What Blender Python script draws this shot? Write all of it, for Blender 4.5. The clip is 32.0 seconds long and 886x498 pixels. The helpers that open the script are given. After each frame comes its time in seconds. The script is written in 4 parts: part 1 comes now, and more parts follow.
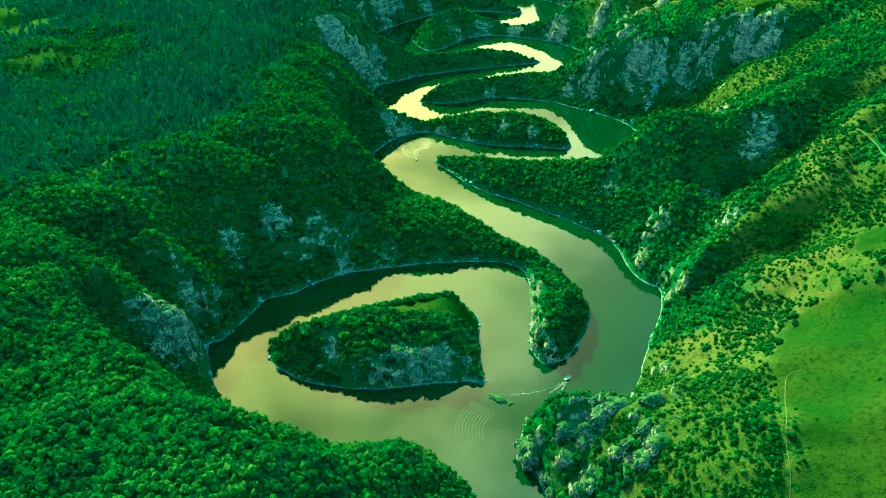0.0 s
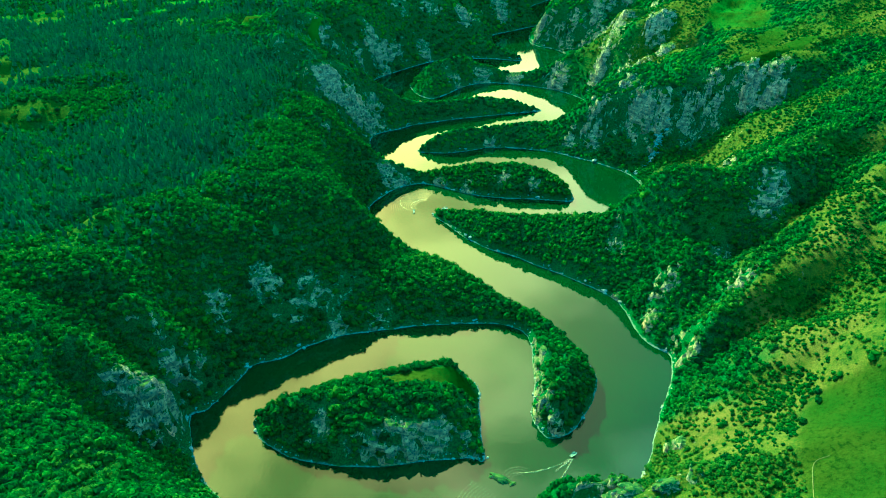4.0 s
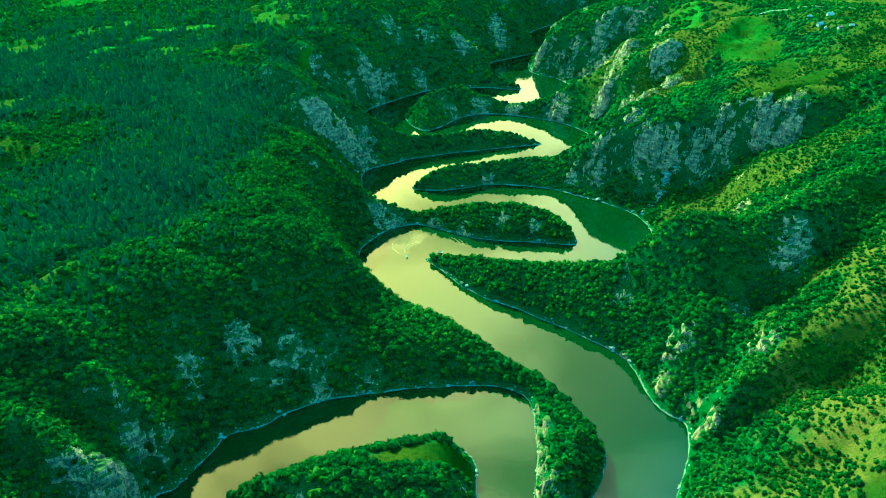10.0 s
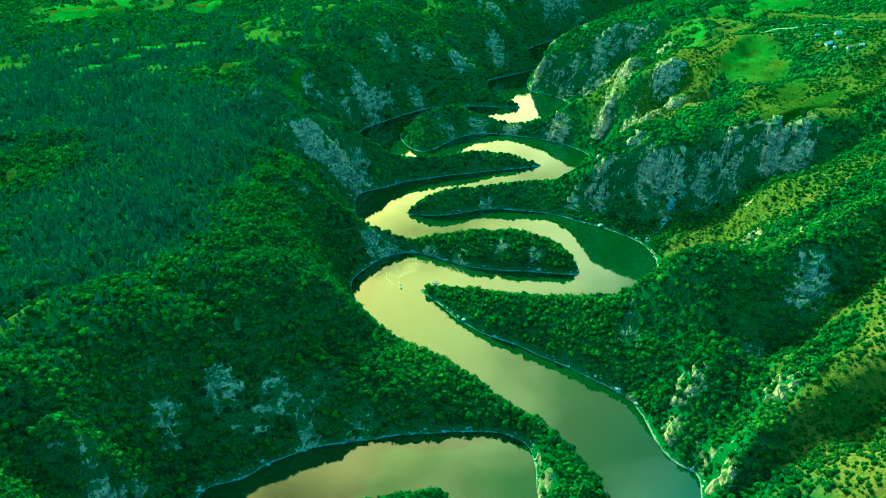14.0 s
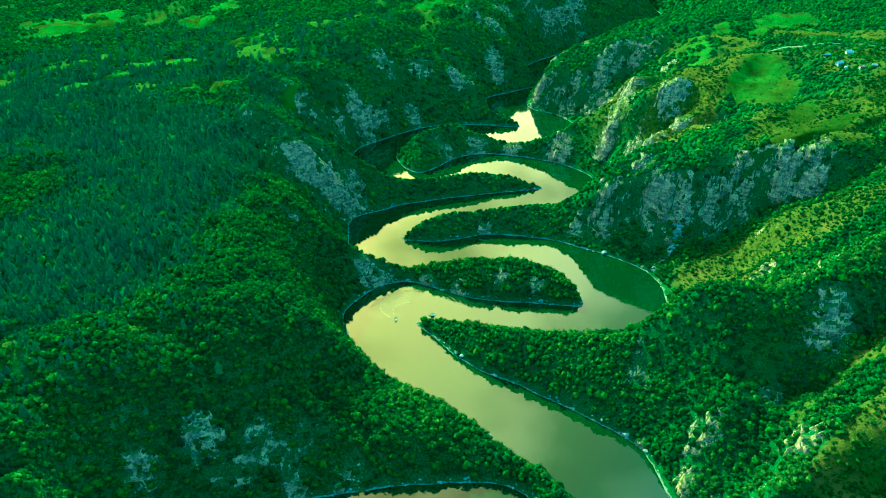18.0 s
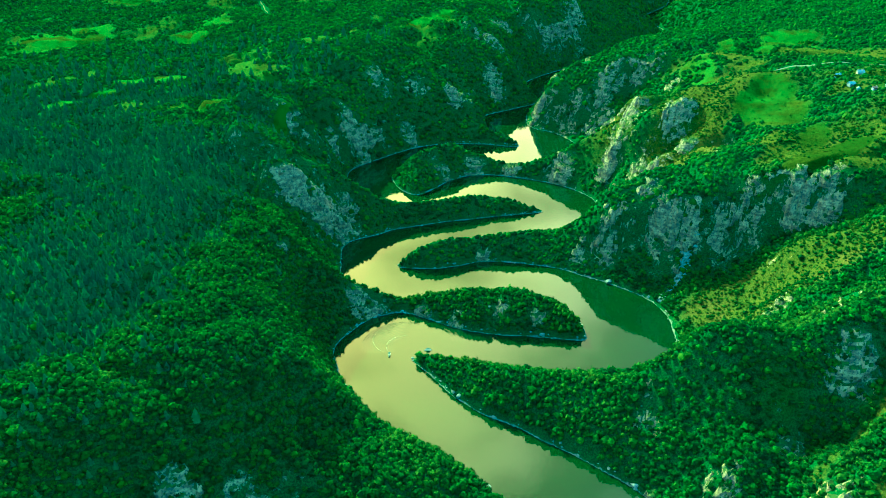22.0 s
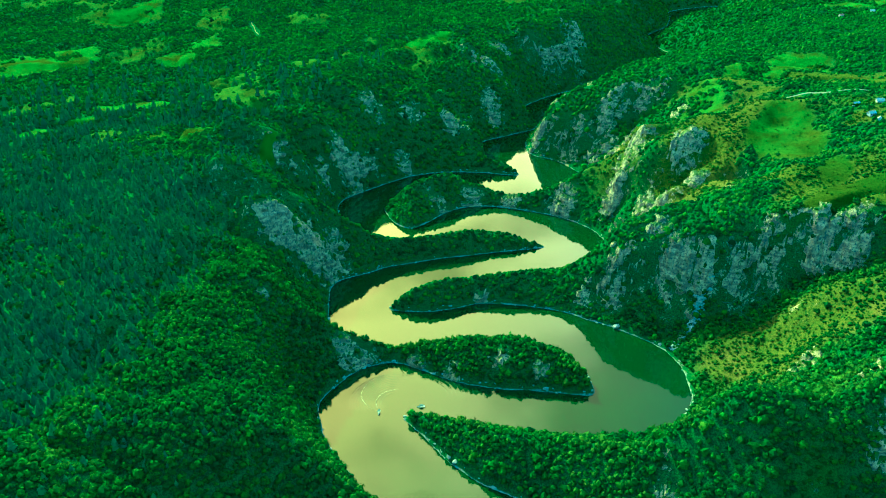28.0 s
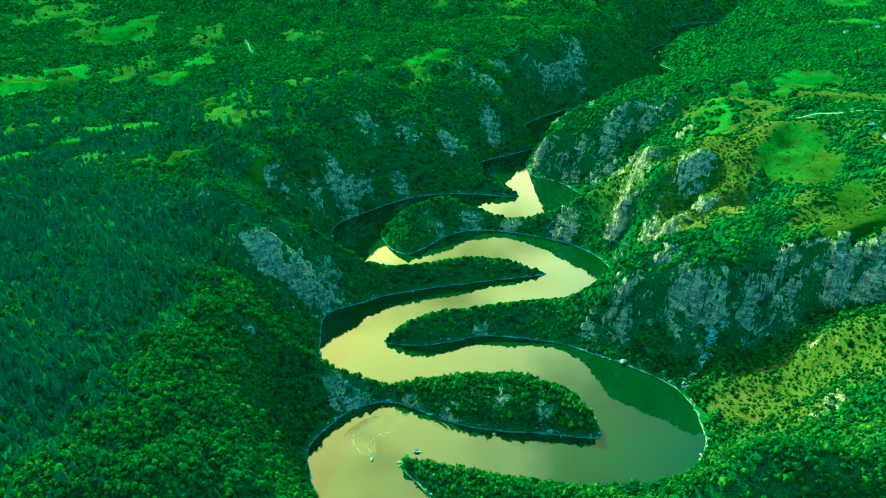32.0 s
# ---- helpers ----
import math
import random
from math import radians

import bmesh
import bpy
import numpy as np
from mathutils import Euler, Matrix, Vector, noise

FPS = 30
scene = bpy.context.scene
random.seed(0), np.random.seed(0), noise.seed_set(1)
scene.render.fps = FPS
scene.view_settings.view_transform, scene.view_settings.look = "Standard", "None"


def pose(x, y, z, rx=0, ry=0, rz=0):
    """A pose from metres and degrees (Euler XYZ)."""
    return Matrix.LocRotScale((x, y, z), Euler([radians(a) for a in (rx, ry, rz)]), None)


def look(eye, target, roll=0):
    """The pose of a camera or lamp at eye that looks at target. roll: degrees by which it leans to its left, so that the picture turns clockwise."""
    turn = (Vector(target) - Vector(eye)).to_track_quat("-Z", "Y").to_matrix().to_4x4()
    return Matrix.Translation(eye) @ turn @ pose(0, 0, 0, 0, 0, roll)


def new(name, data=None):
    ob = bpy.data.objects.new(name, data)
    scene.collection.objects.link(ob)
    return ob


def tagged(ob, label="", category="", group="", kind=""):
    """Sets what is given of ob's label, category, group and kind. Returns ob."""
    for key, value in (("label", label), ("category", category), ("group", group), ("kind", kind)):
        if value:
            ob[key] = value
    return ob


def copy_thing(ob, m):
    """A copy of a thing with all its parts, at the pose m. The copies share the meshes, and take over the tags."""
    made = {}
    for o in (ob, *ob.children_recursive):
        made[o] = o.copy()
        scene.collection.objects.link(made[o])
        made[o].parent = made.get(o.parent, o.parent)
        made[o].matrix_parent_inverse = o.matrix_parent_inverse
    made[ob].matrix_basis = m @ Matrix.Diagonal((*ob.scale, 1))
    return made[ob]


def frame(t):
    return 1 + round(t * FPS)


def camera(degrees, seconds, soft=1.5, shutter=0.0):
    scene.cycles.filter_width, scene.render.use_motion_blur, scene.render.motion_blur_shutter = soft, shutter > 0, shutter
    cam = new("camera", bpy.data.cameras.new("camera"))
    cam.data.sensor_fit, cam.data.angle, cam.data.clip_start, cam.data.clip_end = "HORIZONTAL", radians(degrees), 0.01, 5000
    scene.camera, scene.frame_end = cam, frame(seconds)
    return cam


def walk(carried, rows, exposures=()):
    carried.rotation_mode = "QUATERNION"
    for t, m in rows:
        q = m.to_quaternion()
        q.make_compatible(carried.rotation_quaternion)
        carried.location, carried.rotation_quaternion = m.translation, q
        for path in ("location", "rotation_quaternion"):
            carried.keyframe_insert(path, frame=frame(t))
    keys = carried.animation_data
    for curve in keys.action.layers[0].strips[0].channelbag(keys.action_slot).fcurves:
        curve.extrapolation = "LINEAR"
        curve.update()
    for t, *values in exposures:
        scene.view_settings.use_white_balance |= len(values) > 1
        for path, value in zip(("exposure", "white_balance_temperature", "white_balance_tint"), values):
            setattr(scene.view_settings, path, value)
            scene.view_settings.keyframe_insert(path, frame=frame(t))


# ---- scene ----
cam = camera(60.26, 32.0, soft=1.0)
# seconds, eye in metres, turn in degrees
ROWS = [
    (0.0, 0.00, 0.00, 388.40, 56.836, 1.000, 0.000),
    (0.5, 0.42, 4.39, 388.66, 57.571, 1.007, 0.017),
    (1.0, 0.58, 8.78, 388.46, 58.145, 1.007, 0.004),
    (1.5, 0.93, 13.21, 388.36, 58.620, 1.020, 0.029),
    (2.0, 0.90, 17.88, 388.35, 58.954, 1.005, 0.013),
    (2.5, 1.09, 22.52, 388.29, 59.169, 0.993, 0.019),
    (3.0, 1.35, 27.21, 388.23, 59.354, 0.990, 0.019),
    (3.5, 1.64, 32.05, 388.23, 59.519, 0.987, 0.019),
    (5.5, 2.66, 51.75, 387.57, 60.079, 0.975, 0.007),
    (6.0, 2.95, 56.76, 387.64, 60.184, 0.972, 0.007),
    (6.5, 3.17, 61.71, 387.51, 60.310, 0.955, 0.005),
    (7.0, 3.27, 66.79, 387.45, 60.415, 0.913, -0.017),
    (7.5, 3.40, 71.84, 387.47, 60.520, 0.890, -0.028),
    (8.0, 3.82, 76.78, 387.30, 60.626, 0.886, -0.028),
    (8.5, 4.27, 81.94, 387.36, 60.721, 0.891, -0.033),
    (9.0, 4.52, 86.94, 387.23, 60.837, 0.868, -0.044),
    (9.5, 4.59, 91.97, 387.15, 60.942, 0.848, -0.069),
    (10.0, 4.81, 97.06, 387.14, 61.048, 0.834, -0.085),
    (10.5, 5.01, 102.09, 387.17, 61.143, 0.820, -0.101),
    (11.0, 5.17, 107.19, 387.07, 61.249, 0.797, -0.112),
    (11.5, 5.49, 112.21, 386.95, 61.355, 0.788, -0.120),
    (12.0, 5.58, 117.22, 386.83, 61.461, 0.776, -0.151),
    (12.5, 5.91, 122.30, 386.82, 61.557, 0.762, -0.167),
    (13.0, 6.03, 127.30, 386.66, 61.672, 0.750, -0.197),
    (13.5, 6.32, 132.45, 386.68, 61.768, 0.744, -0.219),
    (14.0, 6.55, 137.46, 386.55, 61.875, 0.730, -0.235),
    (14.5, 6.81, 142.56, 386.55, 61.971, 0.707, -0.246),
    (16.5, 7.55, 162.78, 386.58, 62.347, 0.643, -0.284),
    (17.0, 7.55, 167.73, 386.17, 62.484, 0.615, -0.303),
    (17.5, 7.87, 172.93, 386.25, 62.561, 0.612, -0.303),
    (18.0, 8.26, 177.97, 386.08, 62.678, 0.605, -0.289),
    (18.5, 8.35, 182.93, 385.89, 62.795, 0.588, -0.291),
    (19.0, 8.61, 188.10, 385.86, 62.912, 0.565, -0.302),
    (19.5, 8.77, 193.18, 385.74, 63.029, 0.545, -0.327),
    (20.0, 8.93, 198.22, 385.64, 63.136, 0.523, -0.338),
    (20.5, 9.16, 203.31, 385.47, 63.243, 0.505, -0.340),
    (21.0, 9.41, 208.40, 385.30, 63.341, 0.499, -0.362),
    (21.5, 9.64, 213.46, 385.14, 63.428, 0.485, -0.379),
    (22.0, 9.77, 218.58, 385.02, 63.525, 0.456, -0.398),
    (22.5, 10.09, 223.60, 384.80, 63.643, 0.453, -0.398),
    (23.0, 10.25, 228.69, 384.62, 63.740, 0.438, -0.414),
    (23.5, 10.44, 233.78, 384.51, 63.838, 0.424, -0.430),
    (24.0, 10.63, 238.87, 384.40, 63.926, 0.412, -0.424),
    (24.5, 10.92, 243.89, 384.22, 64.024, 0.412, -0.438),
    (25.0, 11.11, 248.98, 384.10, 64.122, 0.406, -0.460),
    (25.5, 11.34, 254.06, 383.95, 64.220, 0.410, -0.465),
    (27.5, 12.33, 274.23, 383.19, 64.642, 0.386, -0.552),
    (28.0, 12.52, 279.33, 382.94, 64.750, 0.386, -0.566),
    (28.5, 12.87, 284.05, 382.70, 64.859, 0.393, -0.585),
    (29.0, 13.13, 289.10, 382.55, 64.967, 0.407, -0.595),
    (29.5, 13.32, 294.22, 382.39, 65.066, 0.395, -0.625),
    (30.0, 13.52, 299.29, 382.27, 65.184, 0.395, -0.639),
    (30.5, 13.74, 304.39, 382.08, 65.303, 0.413, -0.641),
    (31.0, 14.03, 309.42, 381.90, 65.452, 0.426, -0.652),
    (31.5, 14.25, 314.50, 381.72, 65.611, 0.431, -0.657),
    (32.0, 14.51, 319.56, 381.51, 65.760, 0.428, -0.656),
]
walk(cam, [(t, pose(x, y, z, rx, ry, rz)) for t, x, y, z, rx, ry, rz in ROWS],
     [(0, 2.2, 3250, -39), (32, 2.2, 3250, -39)])

# ---------------------------------------------------------------- light: a hazy evening sun ahead on the left, broken warm cloud
SUN_AZIMUTH, SUN_HEIGHT = -28.0, 33.0          # degrees east of north (north is +y), degrees above the horizon


def hazy_sky():
    world = bpy.data.worlds.new("sky")
    scene.world = world
    world.use_nodes = True
    nodes, links = world.node_tree.nodes, world.node_tree.links
    nodes.clear()
    sky = nodes.new("ShaderNodeTexSky")
    sky.sky_type, sky.sun_disc = "NISHITA", False
    sky.sun_elevation, sky.sun_rotation = radians(SUN_HEIGHT), radians(SUN_AZIMUTH) % (2 * math.pi)
    sky.air_density, sky.dust_density, sky.ozone_density = 1.0, 1.6, 1.0
    where = nodes.new("ShaderNodeTexCoord")
    stretch = nodes.new("ShaderNodeMapping")
    stretch.inputs["Scale"].default_value = (1.6, 1.6, 3.0)
    stretch.inputs["Location"].default_value = (3.0, 1.0, 0.0)
    links.new(where.outputs["Generated"], stretch.inputs["Vector"])
    puffs = nodes.new("ShaderNodeTexNoise")
    puffs.inputs["Scale"].default_value, puffs.inputs["Detail"].default_value = 2.9, 5.0
    links.new(stretch.outputs["Vector"], puffs.inputs["Vector"])
    cover = nodes.new("ShaderNodeMapRange")
    cover.inputs["From Min"].default_value, cover.inputs["From Max"].default_value = 0.05, 0.24
    links.new(puffs.outputs["Fac"], cover.inputs["Value"])
    height = nodes.new("ShaderNodeSeparateXYZ")        # the cloud deck thins out into haze at the horizon
    links.new(where.outputs["Generated"], height.inputs[0])
    deck = nodes.new("ShaderNodeMapRange")
    deck.interpolation_type = "SMOOTHSTEP"
    deck.inputs["From Min"].default_value, deck.inputs["From Max"].default_value = 0.04, 0.20
    links.new(height.outputs["Z"], deck.inputs["Value"])
    share = nodes.new("ShaderNodeMath")
    share.operation = "MULTIPLY"
    links.new(cover.outputs["Result"], share.inputs[0])
    links.new(deck.outputs["Result"], share.inputs[1])
    mix = nodes.new("ShaderNodeMix")
    mix.data_type = "RGBA"
    sunward = nodes.new("ShaderNodeVectorMath")
    sunward.operation = "DOT_PRODUCT"
    az, el = radians(SUN_AZIMUTH), radians(SUN_HEIGHT - 11)        # the lit cloud hangs below the sun
    sunward.inputs[1].default_value = (math.sin(az) * math.cos(el), math.cos(az) * math.cos(el), math.sin(el))
    links.new(where.outputs["Generated"], sunward.inputs[0])
    lit = nodes.new("ShaderNodeMapRange")
    lit.inputs["From Min"].default_value, lit.inputs["From Max"].default_value = 0.64, 0.945
    links.new(sunward.outputs["Value"], lit.inputs["Value"])
    links.new(share.outputs[0], mix.inputs["Factor"])
    links.new(sky.outputs["Color"], mix.inputs["A"])
    body = nodes.new("ShaderNodeMapRange")     # thicker and thinner cloud
    body.inputs["From Min"].default_value, body.inputs["From Max"].default_value = 0.40, 0.58
    body.inputs["To Min"].default_value, body.inputs["To Max"].default_value = 0.42, 1.2
    links.new(puffs.outputs["Fac"], body.inputs["Value"])
    glow = nodes.new("ShaderNodeMix")
    glow.data_type, glow.blend_type = "RGBA", "MULTIPLY"
    glow.inputs["Factor"].default_value = 1.0
    links.new(body.outputs["Result"], glow.inputs["A"])
    tone = nodes.new("ShaderNodeMix")          # grey cloud away from the sun, amber towards it
    tone.data_type = "RGBA"
    links.new(lit.outputs["Result"], tone.inputs["Factor"])
    tone.inputs["A"].default_value, tone.inputs["B"].default_value = (2.2, 3.3, 3.0, 1), (24.0, 12.0, 1.6, 1)
    links.new(tone.outputs["Result"], glow.inputs["B"])
    links.new(glow.outputs["Result"], mix.inputs["B"])
    back = nodes.new("ShaderNodeBackground")
    back.inputs["Strength"].default_value = 0.12
    links.new(mix.outputs["Result"], back.inputs["Color"])
    out = nodes.new("ShaderNodeOutputWorld")
    links.new(back.outputs["Background"], out.inputs["Surface"])


hazy_sky()
a, e = radians(SUN_AZIMUTH), radians(SUN_HEIGHT)
sun = new("sun", bpy.data.lights.new("sun", "SUN"))
sun.data.energy, sun.data.angle, sun.data.color = 5.0, radians(0.8), (1.0, 0.74, 0.12)
sun.matrix_world = look((0, 0, 0), (-math.sin(a) * math.cos(e), -math.cos(a) * math.cos(e), -math.sin(e)))

# ---------------------------------------------------------------- materials


class Shade:
    """A small builder of node materials."""

    def __init__(self, name, roughness=0.8):
        self.mat = bpy.data.materials.new(name)
        self.mat.use_nodes = True
        self.nodes, self.links = self.mat.node_tree.nodes, self.mat.node_tree.links
        self.bsdf = self.nodes["Principled BSDF"]
        self.bsdf.inputs["Roughness"].default_value = roughness
        self.bsdf.inputs["Specular IOR Level"].default_value = 0.25
        self.place = self.nodes.new("ShaderNodeNewGeometry")

    def plug(self, value, socket):
        if hasattr(value, "is_linked"):
            self.links.new(value, socket)
        elif isinstance(value, tuple) and len(value) == 3:
            socket.default_value = (*value, 1)
        else:
            socket.default_value = value

    def noise(self, size, detail=4.0, rough_=0.55, stretch=None):
        node = self.nodes.new("ShaderNodeTexNoise")
        node.inputs["Scale"].default_value = 1.0 / size
        node.inputs["Detail"].default_value = detail
        node.inputs["Roughness"].default_value = rough_
        at = self.place.outputs["Position"]
        if stretch:
            m = self.nodes.new("ShaderNodeMapping")
            m.inputs["Scale"].default_value = stretch
            self.links.new(at, m.inputs["Vector"])
            at = m.outputs["Vector"]
        self.links.new(at, node.inputs["Vector"])
        return node.outputs["Fac"]

    def ramp(self, value, lo, hi, a=0.0, b=1.0):
        node = self.nodes.new("ShaderNodeMapRange")
        node.interpolation_type = "SMOOTHSTEP"
        for key, v in (("From Min", lo), ("From Max", hi), ("To Min", a), ("To Max", b)):
            node.inputs[key].default_value = v
        self.plug(value, node.inputs["Value"])
        return node.outputs["Result"]

    def maths(self, how, a, b=0.0):
        node = self.nodes.new("ShaderNodeMath")
        node.operation = how
        self.plug(a, node.inputs[0])
        self.plug(b, node.inputs[1])
        return node.outputs[0]

    def mix(self, fac, a, b):
        node = self.nodes.new("ShaderNodeMix")
        node.data_type = "RGBA"
        self.plug(fac, node.inputs["Factor"])
        self.plug(a, node.inputs["A"])
        self.plug(b, node.inputs["B"])
        return node.outputs["Result"]

    def field(self, name):
        node = self.nodes.new("ShaderNodeAttribute")
        node.attribute_name = name
        return node.outputs["Fac"]

    def height(self):
        node = self.nodes.new("ShaderNodeSeparateXYZ")
        self.links.new(self.place.outputs["Position"], node.inputs[0])
        return node.outputs["Z"]

    def bump(self, height, strength, distance):
        node = self.nodes.new("ShaderNodeBump")
        node.inputs["Strength"].default_value, node.inputs["Distance"].default_value = strength, distance
        self.links.new(height, node.inputs["Height"])
        self.links.new(node.outputs["Normal"], self.bsdf.inputs["Normal"])

    def done(self, colour):
        self.plug(colour, self.bsdf.inputs["Base Color"])
        return self.mat


def rock_colour(s):
    grain = s.noise(1.6, 6.0, 0.65)
    beds = s.noise(9.0, 4.0, 0.6, (1.0, 1.0, 2.6))
    base = s.mix(s.ramp(beds, 0.35, 0.65), (0.095, 0.094, 0.060), (0.33, 0.29, 0.150))
    base = s.mix(s.ramp(s.noise(30.0, 3.0), 0.64, 0.74), base, (0.40, 0.27, 0.13))
    return s.mix(s.ramp(grain, 0.52, 0.38), base, (0.045, 0.066, 0.060))


def ground_material():
    s = Shade("grass, undergrowth and limestone", 0.9)
    s.bsdf.inputs["Specular IOR Level"].default_value = 0.0
    tuft, patch, wide = s.noise(1.3, 5.0, 0.7), s.noise(11.0, 5.0, 0.6), s.noise(70.0, 4.0)
    grass = s.mix(s.ramp(patch, 0.35, 0.65), (0.056, 0.070, 0.002), (0.090, 0.086, 0.002))
    grass = s.mix(s.ramp(tuft, 0.40, 0.62), (0.036, 0.062, 0.003), grass)
    grass = s.mix(s.ramp(s.noise(4.5, 5.0, 0.7), 0.50, 0.64), grass, (0.014, 0.040, 0.004))
    dry = s.maths("MULTIPLY", s.field("dry"), s.ramp(s.noise(7.0, 6.0, 0.7), 0.38, 0.56))
    grass = s.mix(dry, grass, (0.092, 0.086, 0.012))
    meadow = s.mix(s.ramp(wide, 0.40, 0.62), (0.022, 0.044, 0.0005), (0.034, 0.050, 0.0005))
    meadow = s.mix(s.ramp(s.noise(3.2, 5.0, 0.7), 0.46, 0.68), meadow, (0.014, 0.027, 0.0008))
    # far meadows get a paler green in patches, haze put into their colour
    meadow = s.mix(s.maths("MULTIPLY", s.field("haze_pale"), s.ramp(s.noise(38.0, 4.0), 0.35, 0.60)), meadow, (0.050, 0.110, 0.004))
    grass = s.mix(s.field("meadow"), grass, meadow)
    floor = s.mix(s.field("woods"), grass, s.mix(s.ramp(tuft, 0.40, 0.60), (0.012, 0.042, 0.012), (0.030, 0.090, 0.018)))
    stone = rock_colour(s)
    streak = s.maths("SUBTRACT", s.noise(13.0, 6.0, 0.7, (1.0, 1.0, 0.4)), 0.5)
    crumb = s.maths("SUBTRACT", s.noise(3.0, 6.0, 0.7, (1.0, 1.0, 0.6)), 0.5)
    share = s.maths("ADD", s.maths("MULTIPLY", s.field("rock"), 0.50), s.maths("ADD", s.maths("MULTIPLY", streak, 1.2), s.maths("MULTIPLY", crumb, 1.2)))
    broken = s.ramp(share, 0.42, 0.56)
    colour = s.mix(broken, floor, stone)
    ring = s.ramp(s.maths("ADD", s.height(), s.maths("MULTIPLY", s.noise(9.0, 4.0, 0.65), 4.5)), 3.2, 2.4)
    colour = s.mix(ring, colour, s.mix(s.ramp(s.noise(1.2, 4.0), 0.35, 0.65), (0.08, 0.10, 0.10), (0.24, 0.265, 0.25)))
    s.bump(s.maths("ADD", tuft, s.maths("MULTIPLY", patch, 2.0)), 0.9, 1.2)
    return s.done(colour)


def leaf_material(name, dark, light, tip, thin_share=0.22):
    s = Shade(name, 0.6)
    s.bsdf.inputs["Specular IOR Level"].default_value = 0.0
    island = s.place.outputs["Random Per Island"]
    # tint also carries the paler haze tone of far crowns
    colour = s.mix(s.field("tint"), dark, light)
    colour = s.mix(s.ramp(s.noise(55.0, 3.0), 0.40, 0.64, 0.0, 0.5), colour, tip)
    colour = s.mix(s.ramp(island, 0.0, 1.0, 0.0, 0.7), colour, dark)
    s.bump(s.noise(0.7, 3.0, 0.7), 0.8, 0.5)
    thin = s.nodes.new("ShaderNodeBsdfTranslucent")
    s.plug(colour, thin.inputs["Color"])
    both = s.nodes.new("ShaderNodeMixShader")
    both.inputs["Fac"].default_value = thin_share
    s.links.new(s.bsdf.outputs["BSDF"], both.inputs[1])
    s.links.new(thin.outputs["BSDF"], both.inputs[2])
    s.links.new(both.outputs["Shader"], s.nodes["Material Output"].inputs["Surface"])
    return s.done(colour)


def water_material():
    s = Shade("still green water", 0.04)
    s.bsdf.inputs["IOR"].default_value = 1.45
    s.bsdf.inputs["Specular IOR Level"].default_value = 0.5
    silt = s.ramp(s.noise(90.0, 4.0), 0.35, 0.65)
    ripple = s.maths("ADD", s.noise(2.2, 3.0, 0.5, (1.0, 0.45, 1.0)), s.maths("MULTIPLY", s.noise(14.0, 3.0), 1.5))
    s.bump(ripple, 0.16, 0.10)
    return s.done(s.mix(silt, (0.005, 0.020, 0.004), (0.007, 0.026, 0.004)))


def plain(name, colour, roughness=0.6, second=None, size=0.4, metal=0.0):
    s = Shade(name, roughness)
    s.bsdf.inputs["Metallic"].default_value = metal
    second = second or tuple(c * 0.6 for c in colour)
    return s.done(s.mix(s.ramp(s.noise(size, 5.0, 0.65), 0.35, 0.68), colour, second))


def rock_material():
    s = Shade("weathered limestone", 0.9)
    stone = rock_colour(s)
    up = s.nodes.new("ShaderNodeSeparateXYZ")
    s.links.new(s.place.outputs["Normal"], up.inputs[0])
    moss = s.ramp(s.maths("ADD", up.outputs["Z"], s.maths("ADD", s.maths("MULTIPLY", s.noise(2.5, 5.0, 0.65), 0.7), s.maths("MULTIPLY", s.noise(13.0, 4.0, 0.6), 0.7))), 1.30, 1.48)
    stone = s.mix(moss, stone, s.mix(s.ramp(s.noise(4.0, 4.0), 0.4, 0.6), (0.012, 0.042, 0.008), (0.046, 0.080, 0.006)))
    s.bump(s.noise(1.1, 6.0, 0.7), 1.0, 0.6)
    return s.done(stone)


GROUND, WATER, ROCK = ground_material(), water_material(), rock_material()
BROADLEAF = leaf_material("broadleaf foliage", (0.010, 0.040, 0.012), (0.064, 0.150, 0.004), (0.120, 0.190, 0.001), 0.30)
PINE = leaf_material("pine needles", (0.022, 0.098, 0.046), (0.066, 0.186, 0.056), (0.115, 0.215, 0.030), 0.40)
SHRUB = leaf_material("shrub foliage", (0.010, 0.036, 0.006), (0.048, 0.105, 0.002), (0.084, 0.130, 0.001))
BARK = plain("grey-brown bark", (0.10, 0.075, 0.05), 0.9)

# ---------------------------------------------------------------- the plan
# Banks of the river in metres, downstream to upstream.
WEST_NEAR = [
    (-260, -1100), (-90, -760), (60, -420), (105, -150), (75, 60), (48, 150), (30, 240), (12, 313), (-1, 331), (-15, 347), (-25, 352), (-53, 352), (-75, 352), (-106, 359),
    (-131, 370), (-149, 382), (-166, 400), (-182, 429), (-192, 462), (-180, 470), (-163, 509), (-157, 520), (-135, 528),
    (-118, 544), (-94, 556), (-60, 564), (-19, 571), (27, 573), (57, 566), (68, 548), (66, 507), (65, 485), (61, 457),
    (65, 440), (71, 434), (86, 440), (102, 463), (113, 491), (113, 507), (107, 527), (89, 561), (64, 589), (34, 626),
    (2, 656), (-31, 681), (-56, 714), (-78, 755)]
